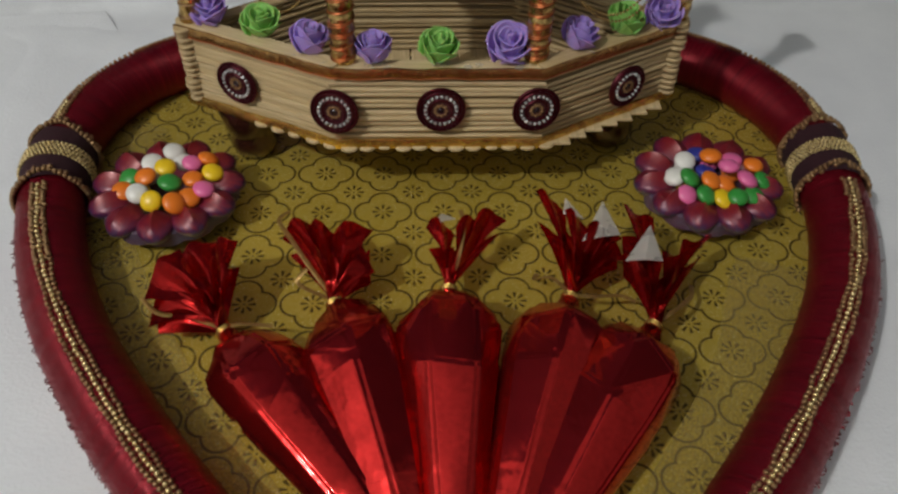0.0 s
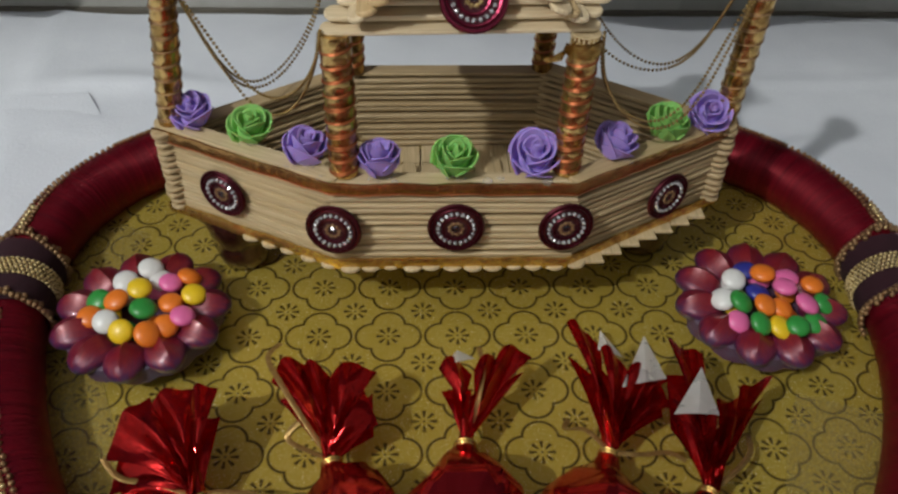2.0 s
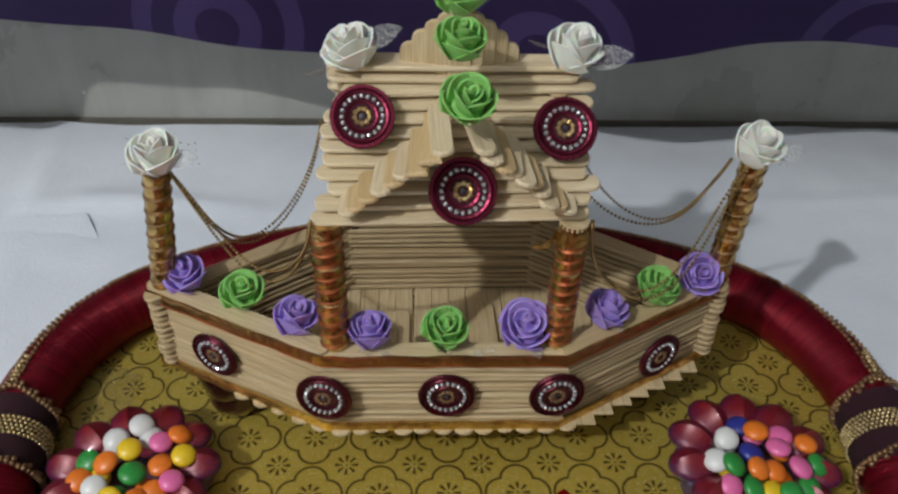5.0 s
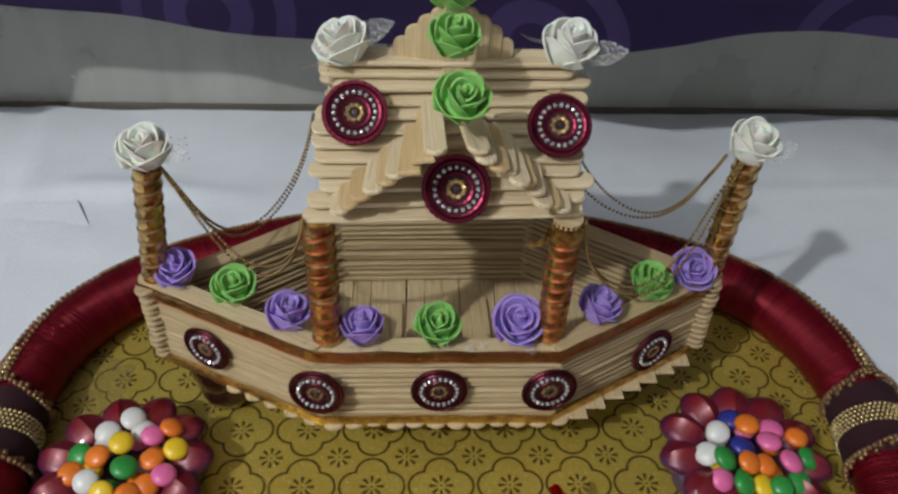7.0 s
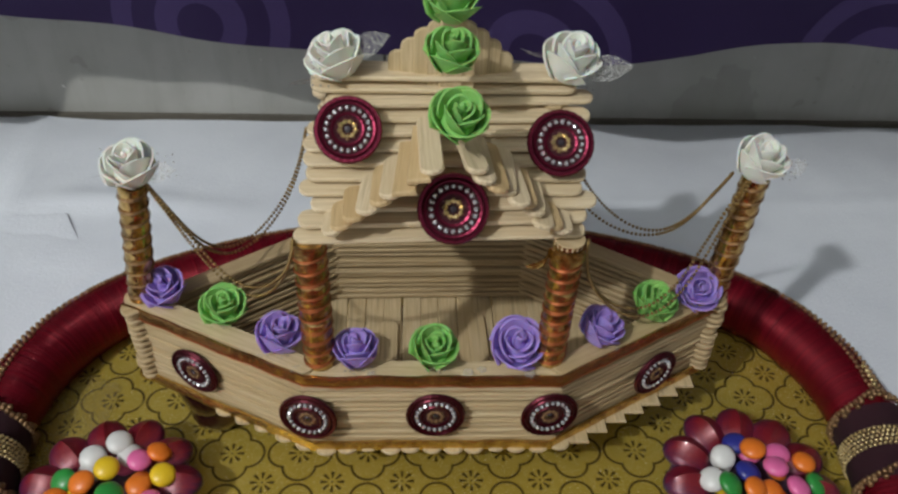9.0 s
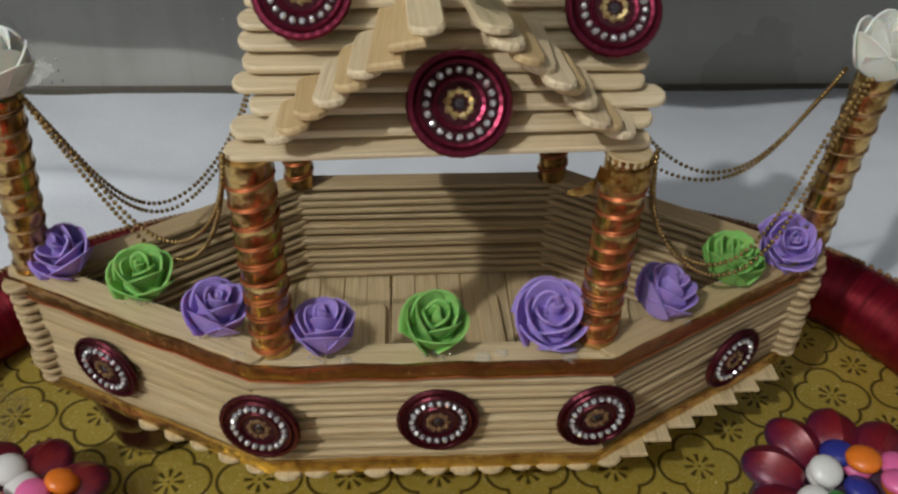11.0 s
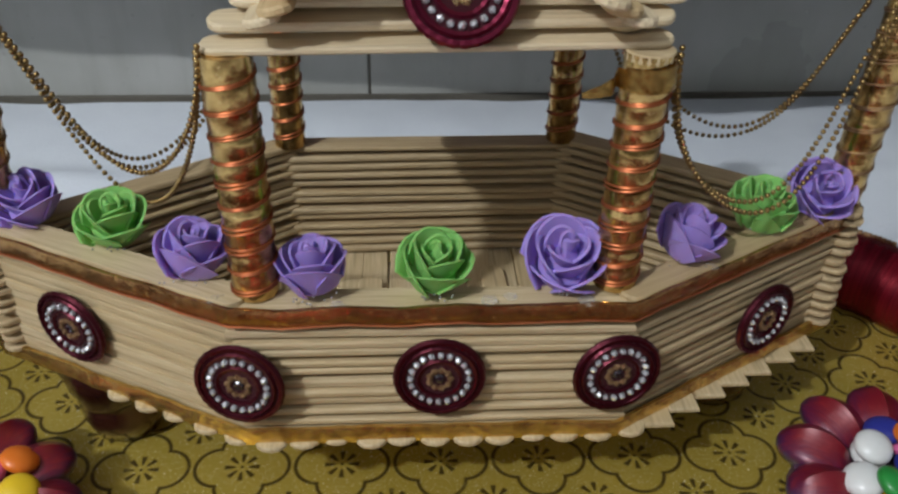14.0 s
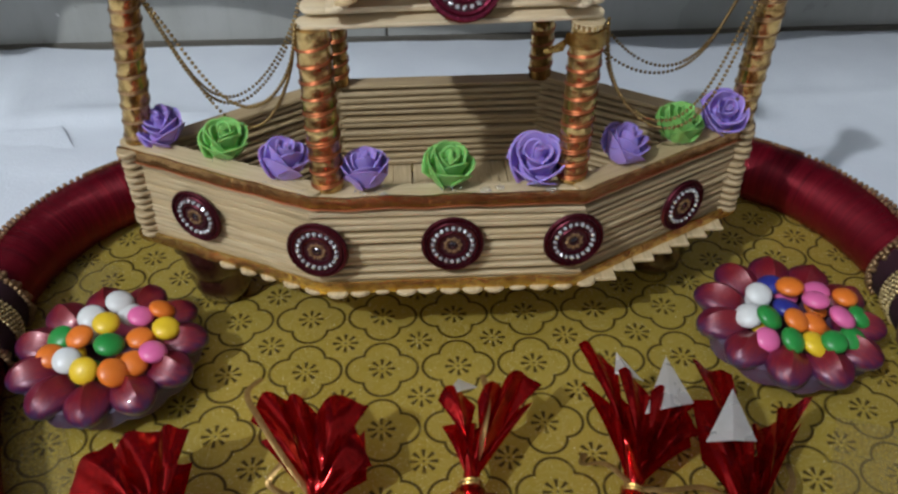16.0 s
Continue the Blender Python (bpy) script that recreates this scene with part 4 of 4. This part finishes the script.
# glitter dots on clear net beside the white roses, and glue droplets at the feet of the roses
for x, y, z in ((-0.1155, 0.0490, 0.1700), (-0.1400, 0.0520, 0.1700), (0.1575, 0.0500, 0.1700), (0.0600, 0.0540, 0.2120), (-0.0480, 0.0540, 0.2120)):
    dots = [(x + 0.0032 * i + rnd.uniform(-0.0005, 0.0005), y + rnd.uniform(-0.001, 0.001), z + 0.0036 * j + rnd.uniform(-0.0005, 0.0005)) for i in range(3) for j in range(4)]
    part("net_dots", spheres(dots, 0.00042, STONE, "net_dots", 5, 4), parent=boat, label="glitter dots on clear net")["kind"] = "stuff"
for x, y in ((-0.0685, 0.0120), (-0.0330, 0.0020), (0.0022, 0.0030), (0.0410, 0.0045), (0.0810, 0.0165), (-0.0968, 0.0300), (0.1105, 0.0330)):
    dots = [(x + rnd.gauss(0, 0.0040), y + 0.0008 + rnd.gauss(0, 0.0008), TOP + 0.0004 + abs(rnd.gauss(0, 0.0016))) for _ in range(11)]
    part("glue_droplets", spheres(dots, 0.00036, STONE, "glue_droplets", 5, 4), parent=boat, label="sparkling droplets of clear glue")["kind"] = "stuff"


# clear glue beside the roses
for x, y, sx in ((-0.079, 0.0165, 0.005), (-0.060, 0.0060, 0.006), (-0.026, 0.0020, 0.004), (0.018, 0.0030, 0.005), (0.024, 0.0045, 0.004), (0.046, 0.0020, 0.006), (0.088, 0.0180, 0.005), (0.120, 0.0395, 0.004), (-0.104, 0.0310, 0.004)):
    bm = bmesh.new()
    lathe(bm, ((1.0, 0.0), (0.9, 0.18), (0.5, 0.34), (0.1, 0.38)), 10)
    for v in bm.verts:
        v.co *= sx * (0.5 + 0.25 * noise.noise(v.co * 3 + Vector((x * 99, 0, 0))))
    part("glue_blob", bm, GLUE, boat, "clear shiny hot glue", pose(x, y, TOP + 0.0001, 0, 0, x * 900))

# ---- beaded medallions ----
def torus_mesh(name, mat, *a, **k):
    bm = bmesh.new()
    torus(bm, *a, **k)
    return to_mesh(name, bm, mat)


def medallion_meshes():
    bm = bmesh.new()
    lathe(bm, ((0.86, -0.10), (1.0, -0.04), (1.0, 0.02), (0.92, 0.06), (0.4, 0.075), (0.1, 0.08)), 30)
    disc = to_mesh("medallion", bm, MAROONBEAD)
    bm = bmesh.new()
    lathe(bm, ((0.076, -0.05), (0.076, 0.02), (0.042, 0.080), (0.02, 0.085)), 7)
    gem = to_mesh("rhinestone", bm, STONE, False)
    bm = bmesh.new()
    lathe(bm, ((0.17, -0.02), (0.17, 0.05), (0.09, 0.12), (0.03, 0.125)), 10)
    heart = to_mesh("centre_stone", bm, DARKSTONE, False)
    return disc, gem, heart


MED, GEM, HEART = medallion_meshes()
RIM1 = torus_mesh("rim_cord", PINKCORD, 0.94, 0.085, 0.03, 84, 6, wobble=0.10)
RIM2 = torus_mesh("rim_cord", PINKCORD, 0.80, 0.060, 0.07, 72, 5, wobble=0.12)
RIM3 = torus_mesh("inner_cord", PINKCORD, 0.47, 0.060, 0.08, 54, 5, wobble=0.12)
DRIM1 = torus_mesh("rim_cord", DARKCORD, 0.94, 0.085, 0.03, 84, 6, wobble=0.10)
DRIM2 = torus_mesh("rim_cord", DARKCORD, 0.80, 0.060, 0.07, 72, 5, wobble=0.12)
DRIM3 = torus_mesh("inner_cord", DARKCORD, 0.47, 0.060, 0.08, 54, 5, wobble=0.12)
CLAW = torus_mesh("claw_ring", GOLD, 0.235, 0.065, 0.09, 27, 5, wobble=0.55)
DCLAW = torus_mesh("claw_ring", LACE, 0.235, 0.060, 0.09, 27, 5, wobble=0.55)


def medallion(at, r, m_rot, label):
    rims = (DRIM1, DRIM2, DRIM3) if "hull" in label else (RIM1, RIM2, RIM3)
    ob = part("medallion", MED, parent=boat, label=label, m=Matrix.Translation(at) @ m_rot @ Matrix.Scale(r, 4))
    part("rim_cord", rims[0], parent=ob)
    part("rim_cord", rims[1], parent=ob)
    part("inner_cord", rims[2], parent=ob)
    part("claw_ring", DCLAW if "hull" in label else CLAW, parent=ob, label="gold claw ring")
    part("centre_stone", HEART, parent=ob, label="dark centre stone")
    for k in range(20):
        a = 2 * math.pi * k / 20
        part("rhinestone", GEM, parent=ob, m=pose(0.64 * math.cos(a), 0.64 * math.sin(a), 0.09, rnd.uniform(-22, 22), rnd.uniform(-22, 22), 20 * k))


def facing(nx, ny, nz, spin=0):
    return Vector((nx, ny, nz)).to_track_quat("Z", "Y").to_matrix().to_4x4() @ pose(0, 0, 0, 0, 0, spin)


dl = Vector((FL[0] - TL[0], FL[1] - TL[1], 0)).normalized()
dr = Vector((TRR[0] - FR_[0], TRR[1] - FR_[1], 0)).normalized()
HM = "dark maroon beaded medallion with rhinestones on the hull"
medallion((-0.1135, 0.0275, 0.0690), 0.0133, facing(dl.y, -dl.x, 0.0, 10), HM)
medallion((-0.0558, -0.0012, 0.0690), 0.0137, facing(-0.20, -1, 0.08, 40), HM)
medallion((0.0035, -0.0012, 0.0700), 0.0137, facing(0.0, -1, 0.06, 70), HM)
medallion((0.0572, -0.0012, 0.0700), 0.0137, facing(0.14, -1, 0.05, 15), HM)
medallion((0.1150, 0.0280, 0.0660), 0.0132, facing(dr.y, -dr.x, 0.02, 55), HM)
RM = "magenta beaded medallion with rhinestones on the roof"
medallion((-0.0335, 0.0350, 0.2030), 0.0133, facing(0, -0.74, 0.68, 20), RM)
medallion((0.0515, 0.0330, 0.1990), 0.0133, facing(0, -0.74, 0.68, 50), RM)
medallion((0.0082, 0.0125, 0.1812), 0.0140, facing(0, -0.84, 0.55, 0), RM)

# ---- ball chains in swags ----
def chain(p, q, sag, skew, droop):
    """A ball chain from p to q that hangs by sag, leans by skew and steepens at its ends by droop."""
    p, q, sag, skew, droop = (Vector(v) for v in (p, q, sag, skew, droop))
    pts, n = [], 240
    for k in range(n + 1):
        s = k / n
        pts.append(p.lerp(q, s) + sag * 4 * s * (1 - s) + skew * math.sin(2 * math.pi * s) + droop * math.sin(3 * math.pi * s))
    keep, dist = [pts[0]], 0.0
    for a, b in zip(pts, pts[1:]):
        dist += (b - a).length
        if dist >= 0.00185:
            keep.append(b)
            dist = 0.0
    part("ball_chain", spheres(keep, 0.00090, BROWNGOLD, "ball_chain", 6, 4), parent=boat, label="aged gold ball chain hung in a swag")


chain((-0.1234, 0.0465, 0.1706), (-0.0549, 0.007, 0.1692), (0.003, 0.0054, -0.0428), (-0.0043, 0.0038, 0.0006), (0.0009, -0.0009, 0.0043))
chain((-0.1229, 0.0459, 0.1701), (-0.0556, 0.0081, 0.1679), (0.0011, 0.0144, -0.056), (-0.0052, 0.0041, -0.0005), (0.0007, -0.0023, 0.0068))
chain((-0.1236, 0.0471, 0.1704), (-0.0604, 0.1059, 0.1589), (-0.0081, 0.0089, -0.0588), (-0.0052, -0.0031, 0.0041), (0.0023, -0.001, 0.0069))
chain((-0.1236, 0.0471, 0.1704), (-0.0604, 0.1059, 0.1589), (-0.0071, 0.0069, -0.0613), (-0.0052, -0.0031, 0.0041), (0.0023, -0.001, 0.0069))
chain((0.0636, 0.01, 0.1675), (0.1423, 0.048, 0.1713), (0.0005, -0.0025, -0.0533), (-0.0075, -0.0028, -0.0017), (-0.0018, 0.0013, 0.0051))
chain((0.0636, 0.01, 0.1675), (0.1408, 0.048, 0.1713), (-0.0007, 0.0005, -0.0511), (-0.0075, -0.0028, -0.0017), (-0.0018, 0.0013, 0.0051))
chain((0.1347, 0.052, 0.1718), (0.0701, 0.1089, 0.1551), (0.0137, 0.0102, -0.0504), (0.006, -0.0026, 0.0045), (-0.0019, 0.0001, 0.0052))
chain((0.1347, 0.052, 0.1718), (0.0701, 0.1089, 0.1402), (0.0155, 0.0091, -0.0468), (0.0053, -0.0027, 0.0075), (-0.0027, 0.0006, 0.0031))

# ---- clay flower bowls and their candies ----
def bowl(at, turn, r, label):
    ob = tagged(empty("flower_bowl", pose(*at, 0, 0, turn)), label, "bowl", group="flower bowls on the tray")
    bm = bmesh.new()
    n, prof = 48, ((0.50, 0.0), (0.66, 0.05), (0.86, 0.22), (0.84, 0.40), (0.70, 0.46), (0.62, 0.40), (0.40, 0.28), (0.05, 0.25))
    rings = []
    for pr, pz in prof:
        ring = []
        for i in range(n):
            a = 2 * math.pi * i / n
            s = 1 + (0.07 * abs(math.cos(a * 6)) if pr > 0.6 else 0)
            ring.append(bm.verts.new((r * pr * s * math.cos(a), r * pr * s * math.sin(a), r * pz)))
        rings.append(ring)
    for a, b in zip(rings, rings[1:]):
        for i in range(n):
            bm.faces.new((a[i], a[(i + 1) % n], b[(i + 1) % n], b[i]))
    bm.faces.new(rings[0][::-1])
    bm.faces.new(rings[-1])
    part("dish", bm, DIYABASE, ob, "blue-grey clay dish")
    bm = bmesh.new()
    U, V = 16, 10
    rows = []
    for j in range(V + 1):
        th = math.pi * j / V
        ring = []
        for i in range(U):
            ph = 2 * math.pi * i / U
            px, py, pz = math.cos(th), math.sin(th) * math.cos(ph), math.sin(th) * math.sin(ph)
            wide = 0.245 * (1 - 0.06 * px)
            ridge = (1 + 0.75 * max(0, 1 - abs(py) * 2.6) * max(0, pz)) * (1.5 if pz < 0 else 1.0)
            ring.append(bm.verts.new((px * 0.285 * r, py * wide * r, pz * 0.115 * r * ridge - 0.05 * r * max(0, px) ** 2)))
        rows.append(ring)
    for a, b in zip(rows, rows[1:]):
        for i in range(U):
            bm.faces.new((a[i], a[(i + 1) % U], b[(i + 1) % U], b[i]))
    bmesh.ops.remove_doubles(bm, verts=bm.verts[:], dist=0.00001)
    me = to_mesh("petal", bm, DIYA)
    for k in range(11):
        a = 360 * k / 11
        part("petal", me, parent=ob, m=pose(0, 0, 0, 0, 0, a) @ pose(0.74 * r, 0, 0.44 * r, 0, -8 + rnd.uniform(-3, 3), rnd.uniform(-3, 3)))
    return ob


bowl((-0.1567, -0.0075, 0.0002), 8, 0.0438, "maroon painted clay flower bowl heaped with candies")
bowl((0.1665, -0.0040, 0.0002), 20, 0.0442, "maroon painted clay flower bowl heaped with candies")


def candy_mesh(mat):
    bm = bmesh.new()
    prof = [(math.cos(a), 0.52 * math.sin(a)) for a in (math.pi * (k / 10 - 0.5) for k in range(11))]
    lathe(bm, [(max(0.02, p), z) for p, z in prof], 18)
    return to_mesh("button_candy", bm, mat)


CANDY_MESH = {k: candy_mesh(m) for k, m in CANDY.items()}
LEFT = (("white", -.1562, .0185, .0285), ("white", -.1502, .0130, .025), ("white", -.1680, .0113, .0255), ("yellow", -.1579, .0022, .030), ("pink", -.1437, .0077, .0285),
        ("orange", -.1355, .0136, .027), ("yellow", -.1304, -.0005, .028), ("orange", -.1681, -.0053, .029), ("orange", -.1409, -.0068, .0285), ("green", -.1520, -.0135, .0315),
        ("green", -.1788, -.0016, .025), ("pink", -.1330, -.0156, .028), ("white", -.1693, -.0200, .029), ("yellow", -.1604, -.0262, .0285), ("orange", -.1471, -.0281, .0285),
        ("orange", -.1405, -.0210, .0265), ("orange", -.1800, -.0120, .024))
RIGHT = (("white", .1512, .0032, .029), ("white", .1430, -.0082, .026), ("green", .1502, -.0134, .0295), ("blue", .1620, .0148, .0245), ("orange", .1686, .0085, .0285), ("pink", .1815, .0065, .0265),
         ("pink", .1760, -.0040, .0305), ("blue", .1632, -.0035, .0255), ("orange", .1931, .0005, .0275), ("pink", .1835, -.0165, .0305), ("green", .1962, -.0110, .0245), ("orange", .1618, -.0165, .030),
         ("orange", .1714, -.0159, .0265), ("green", .1562, -.0280, .0285), ("yellow", .1672, -.0282, .0255), ("green", .1745, -.0300, .0285), ("green", .1865, -.0250, .0245), ("pink", .1470, -.0230, .0245))
for cx, cy, sx, sy, items in ((-0.1567, -0.0075, 0.0008, -0.0032, LEFT), (0.1665, -0.0040, 0.0012, 0.0, RIGHT)):
    low = [(c, cx + 0.016 * math.cos(a), cy + 0.016 * math.sin(a), 0.0205) for c, a in zip(("orange", "pink", "white", "yellow", "green", "orange"), (0.3, 1.3, 2.4, 3.4, 4.5, 5.5))]
    for c, x, y, z in [(c, x + sx, y + sy, z) for c, x, y, z in items] + low:
        tilt = (rnd.uniform(-6, 30) - 500 * (y - cy), 500 * (x - cx) + rnd.uniform(-14, 14))
        ob = part("button_candy", CANDY_MESH[c], m=pose(x, y, z, *tilt, rnd.uniform(0, 90)) @ Matrix.Scale(0.0065 * rnd.uniform(0.93, 1.06), 4))
        tagged(ob, f"glossy {c} sugar-coated button candy in a flower bowl", "candy", "button candies")


# ---- foil-wrapped cones ----
def arch(pts, name, mat, parent, rad, flat=0.35, label=""):
    bm = bmesh.new()
    tube(bm, spline(pts, 7), rad, 6, flat)
    return part(name, bm, mat, parent, label)


def cone(knot, end, r, seed, lobes, tails, flaps, label):
    """A foil cone lying on the tray: faceted body, tied neck and spread foil ends."""
    g = random.Random(seed)
    k, e = Vector((*knot, 0)), Vector((*end, 0))
    ax = (e - k).normalized()
    full = 0.205
    side = Vector((-ax.y, ax.x, 0))
    ob = tagged(empty("foil_cone"), label, "foil cone", group="red foil cones fanned on the tray")
    bm = bmesh.new()
    n = 7
    jit = [g.uniform(0.94, 1.06) for _ in range(n)]
    ph = g.uniform(0, 1)
    rings = []
    for s, f in ((0.0, 0.17), (0.035, 0.30), (0.085, 0.72), (0.17, 1.0), (0.30, 0.94), (0.55, 0.64), (0.80, 0.33), (1.0, 0.10)):
        rr = r * f
        c = k + ax * (full * s)
        cz = max(rr * 0.86, 0.016 * (1 - s * 6)) + 0.0008
        ring = []
        for i in range(n):
            a = 2 * math.pi * (i + ph) / n + (0.25 if s < 0.03 else 0.0)
            q = rr * jit[i] * (g.uniform(0.93, 1.07) if 0.03 < s < 0.4 else 1.0)
            p = c + side * q * math.cos(a) + ax * g.uniform(-0.008, 0.008) * (0.08 < s < 0.4)
            ring.append(bm.verts.new((p.x, p.y, max(0.0006, cz + q * 0.86 * math.sin(a)))))
        rings.append(ring)
    for a, b in zip(rings, rings[1:]):
        for i in range(n):
            j = (i + 1) % n
            bm.faces.new((a[i], a[j], b[j], b[i]))
    bm.faces.new(rings[0][::-1])
    bm.faces.new(rings[-1])
    bmesh.ops.triangulate(bm, faces=[f for f in bm.faces if (f.calc_center_median().xy.to_3d() - k).length < 0.075])
    bmesh.ops.bevel(bm, geom=[q for q in bm.edges if all((v.co.xy - k.xy).length > 0.013 for v in q.verts)], offset=0.0024, segments=3, affect="EDGES")
    for v in bm.verts:
        v.co.z = max(0.0005, v.co.z + 0.0010 * noise.noise(v.co * 70 + Vector((seed, 0, 0))))
    body = part("foil_body", bm, REDFOIL, ob)
    body.data.set_sharp_from_angle(angle=radians(80))
    flat = body.modifiers.new("facets", "WEIGHTED_NORMAL")
    flat.weight = 90
    nz = 0.0185
    for (ta, tb, h) in lobes:
        bm = bmesh.new()
        A, B = Vector((*ta, h)), Vector((*tb, h + g.uniform(-0.004, 0.004)))
        m = 18
        cols_ = []
        for i in range(m + 1):
            f = i / m
            fold = 0.0050 * math.sin(f * 3.8 + seed) + 0.0007 * abs(math.sin(f * 8 + seed * 2))
            tip = A.lerp(B, f) + Vector((0, 0, fold)) - ax * (0.005 * math.sin(math.pi * f) + 0.0004 * math.sin(f * 13))
            base = k + side * (f - 0.5) * -0.007 + Vector((0, 0, nz + fold * 0.5))
            colm = []
            for j in range(6):
                v = j / 5
                p = base.lerp(tip, v) + Vector((0, 0, 0.006 * math.sin(math.pi * v))) + Vector((0, 0, 0.0014 * math.sin(v * 5 + f * 9 + seed)))
                colm.append(bm.verts.new(p))
            cols_.append(colm)
        for a, b in zip(cols_, cols_[1:]):
            for j in range(5):
                bm.faces.new((a[j], b[j], b[j + 1], a[j + 1]))
        bmesh.ops.solidify(bm, geom=bm.faces[:], thickness=0.0003)
        part("foil_end", bm, REDFOIL, ob, "spread crinkled foil end")
    # the back of the spread foil, one sheet behind the lobes
    tips = [Vector((*q, h)) for ta, tb, h in lobes for q in (ta, tb)]
    tips.sort(key=lambda q: math.atan2((q - k).dot(side), -(q - k).dot(ax)))
    bm = bmesh.new()
    rows_ = []
    for i in range(len(tips) * 5 - 4):
        q = tips[i // 5].lerp(tips[min(i // 5 + 1, len(tips) - 1)], (i % 5) / 5)
        q = k + (q - k) * 0.88 + Vector((0, 0, 0.0006 * math.sin(i * 1.1)))
        rows_.append([bm.verts.new(Vector((k.x, k.y, 0.0150)).lerp(Vector((q.x, q.y, q.z - 0.007)), v) + Vector((0, 0, 0.004 * math.sin(math.pi * v) * (0.6 + 0.4 * math.sin(i * 0.9 + seed))))) for v in (0.06, 0.3, 0.55, 0.8, 1.0)])
    for a, b in zip(rows_, rows_[1:]):
        for j in range(4):
            bm.faces.new((a[j], b[j], b[j + 1], a[j + 1]))
    bmesh.ops.solidify(bm, geom=bm.faces[:], thickness=0.0003)
    part("foil_end", bm, REDFOIL, ob, "spread crinkled foil end")
    for tri in flaps:
        bm = bmesh.new()
        vs = [bm.verts.new(v) for v in tri]
        mid = (vs[0].co + vs[2].co) / 2
        c = bm.verts.new(mid + Vector((0, -0.001, 0.002)))
        bm.faces.new((vs[0], vs[1], c))
        bm.faces.new((c, vs[1], vs[2]))
        bmesh.ops.solidify(bm, geom=bm.faces[:], thickness=0.0003)
        part("folded_flap", bm, SILVERFOIL, ob, "folded silver underside of the foil", smooth=False)
    bm = bmesh.new()
    torus(bm, 0.0044, 0.0009, 0, 18, 6)
    torus(bm, 0.0043, 0.0008, 0.0015, 18, 6)
    m = Matrix.Translation((k.x, k.y, 0.0165)) @ ax.to_track_quat("Z", "Y").to_matrix().to_4x4()
    part("tie", bm, GOLDFOIL, ob, "gold ribbon tie", m)
    for t in tails:
        arch([(k.x, k.y, 0.019)] + list(t), "ribbon_tail", SHEER, ob, 0.0013, 0.2, "gold ribbon tail")
    return ob


FC = "red metallic foil cone tied with gold ribbon, lying on the tray"
cone((-0.1075, -0.1150), (-0.0380, -0.2070), 0.0252, 11, [((-0.149, -0.100), (-0.133, -0.076), 0.030), ((-0.138, -0.082), (-0.115, -0.072), 0.034), ((-0.119, -0.078), (-0.103, -0.074), 0.037), ((-0.146, -0.112), (-0.136, -0.086), 0.022)],
     [[(-0.125, -0.110, 0.022), (-0.141, -0.107, 0.022), (-0.1500, -0.099, 0.025)], [(-0.100, -0.113, 0.020), (-0.084, -0.113, 0.018)]], [], FC)
cone((-0.0535, -0.0975), (-0.0215, -0.2080), 0.0262, 12, [((-0.083, -0.062), (-0.066, -0.058), 0.032), ((-0.070, -0.062), (-0.054, -0.066), 0.036), ((-0.058, -0.068), (-0.034, -0.062), 0.036), ((-0.044, -0.064), (-0.033, -0.084), 0.028)],
     [[(-0.066, -0.083, 0.028), (-0.078, -0.066, 0.034), (-0.086, -0.048, 0.030), (-0.082, -0.036, 0.026)], [(-0.072, -0.092, 0.026), (-0.068, -0.085, 0.030)]], [], FC)
cone((0.0055, -0.0890), (0.0025, -0.2080), 0.0276, 13, [((-0.006, -0.060), (0.010, -0.058), 0.033), ((0.010, -0.064), (0.026, -0.056), 0.036), ((0.020, -0.058), (0.039, -0.050), 0.036)],
     [[(0.010, -0.080, 0.028), (0.014, -0.064, 0.038), (0.013, -0.052, 0.040)]], [((-0.0035, -0.0585, 0.0345), (0.003, -0.050, 0.036), (0.011, -0.057, 0.038))], FC)
cone((0.0695, -0.0955), (0.0305, -0.2090), 0.0268, 14, [((0.056, -0.036), (0.073, -0.043), 0.034), ((0.070, -0.052), (0.086, -0.062), 0.034), ((0.080, -0.066), (0.102, -0.064), 0.036), ((0.092, -0.058), (0.102, -0.074), 0.028)],
     [[(0.082, -0.098, 0.020), (0.096, -0.096, 0.018), (0.104, -0.099, 0.016)], [(0.060, -0.086, 0.022), (0.053, -0.078, 0.012), (0.056, -0.070, 0.008)]],
     [((0.0765, -0.0735, 0.0365), (0.0915, -0.0465, 0.0410), (0.0980, -0.0690, 0.0365)), ((0.070, -0.049, 0.034), (0.072, -0.040, 0.038), (0.081, -0.055, 0.035))], FC)
cone((0.1095, -0.1160), (0.0480, -0.2100), 0.0266, 15, [((0.103, -0.047), (0.121, -0.050), 0.034), ((0.097, -0.082), (0.118, -0.085), 0.033), ((0.129, -0.076), (0.151, -0.064), 0.034), ((0.118, -0.080), (0.136, -0.074), 0.030)],
     [[(0.122, -0.108, 0.020), (0.135, -0.094, 0.014), (0.140, -0.080, 0.008)]], [((0.0965, -0.0890, 0.0370), (0.1140, -0.0660, 0.0410), (0.1160, -0.0905, 0.0380))], FC)
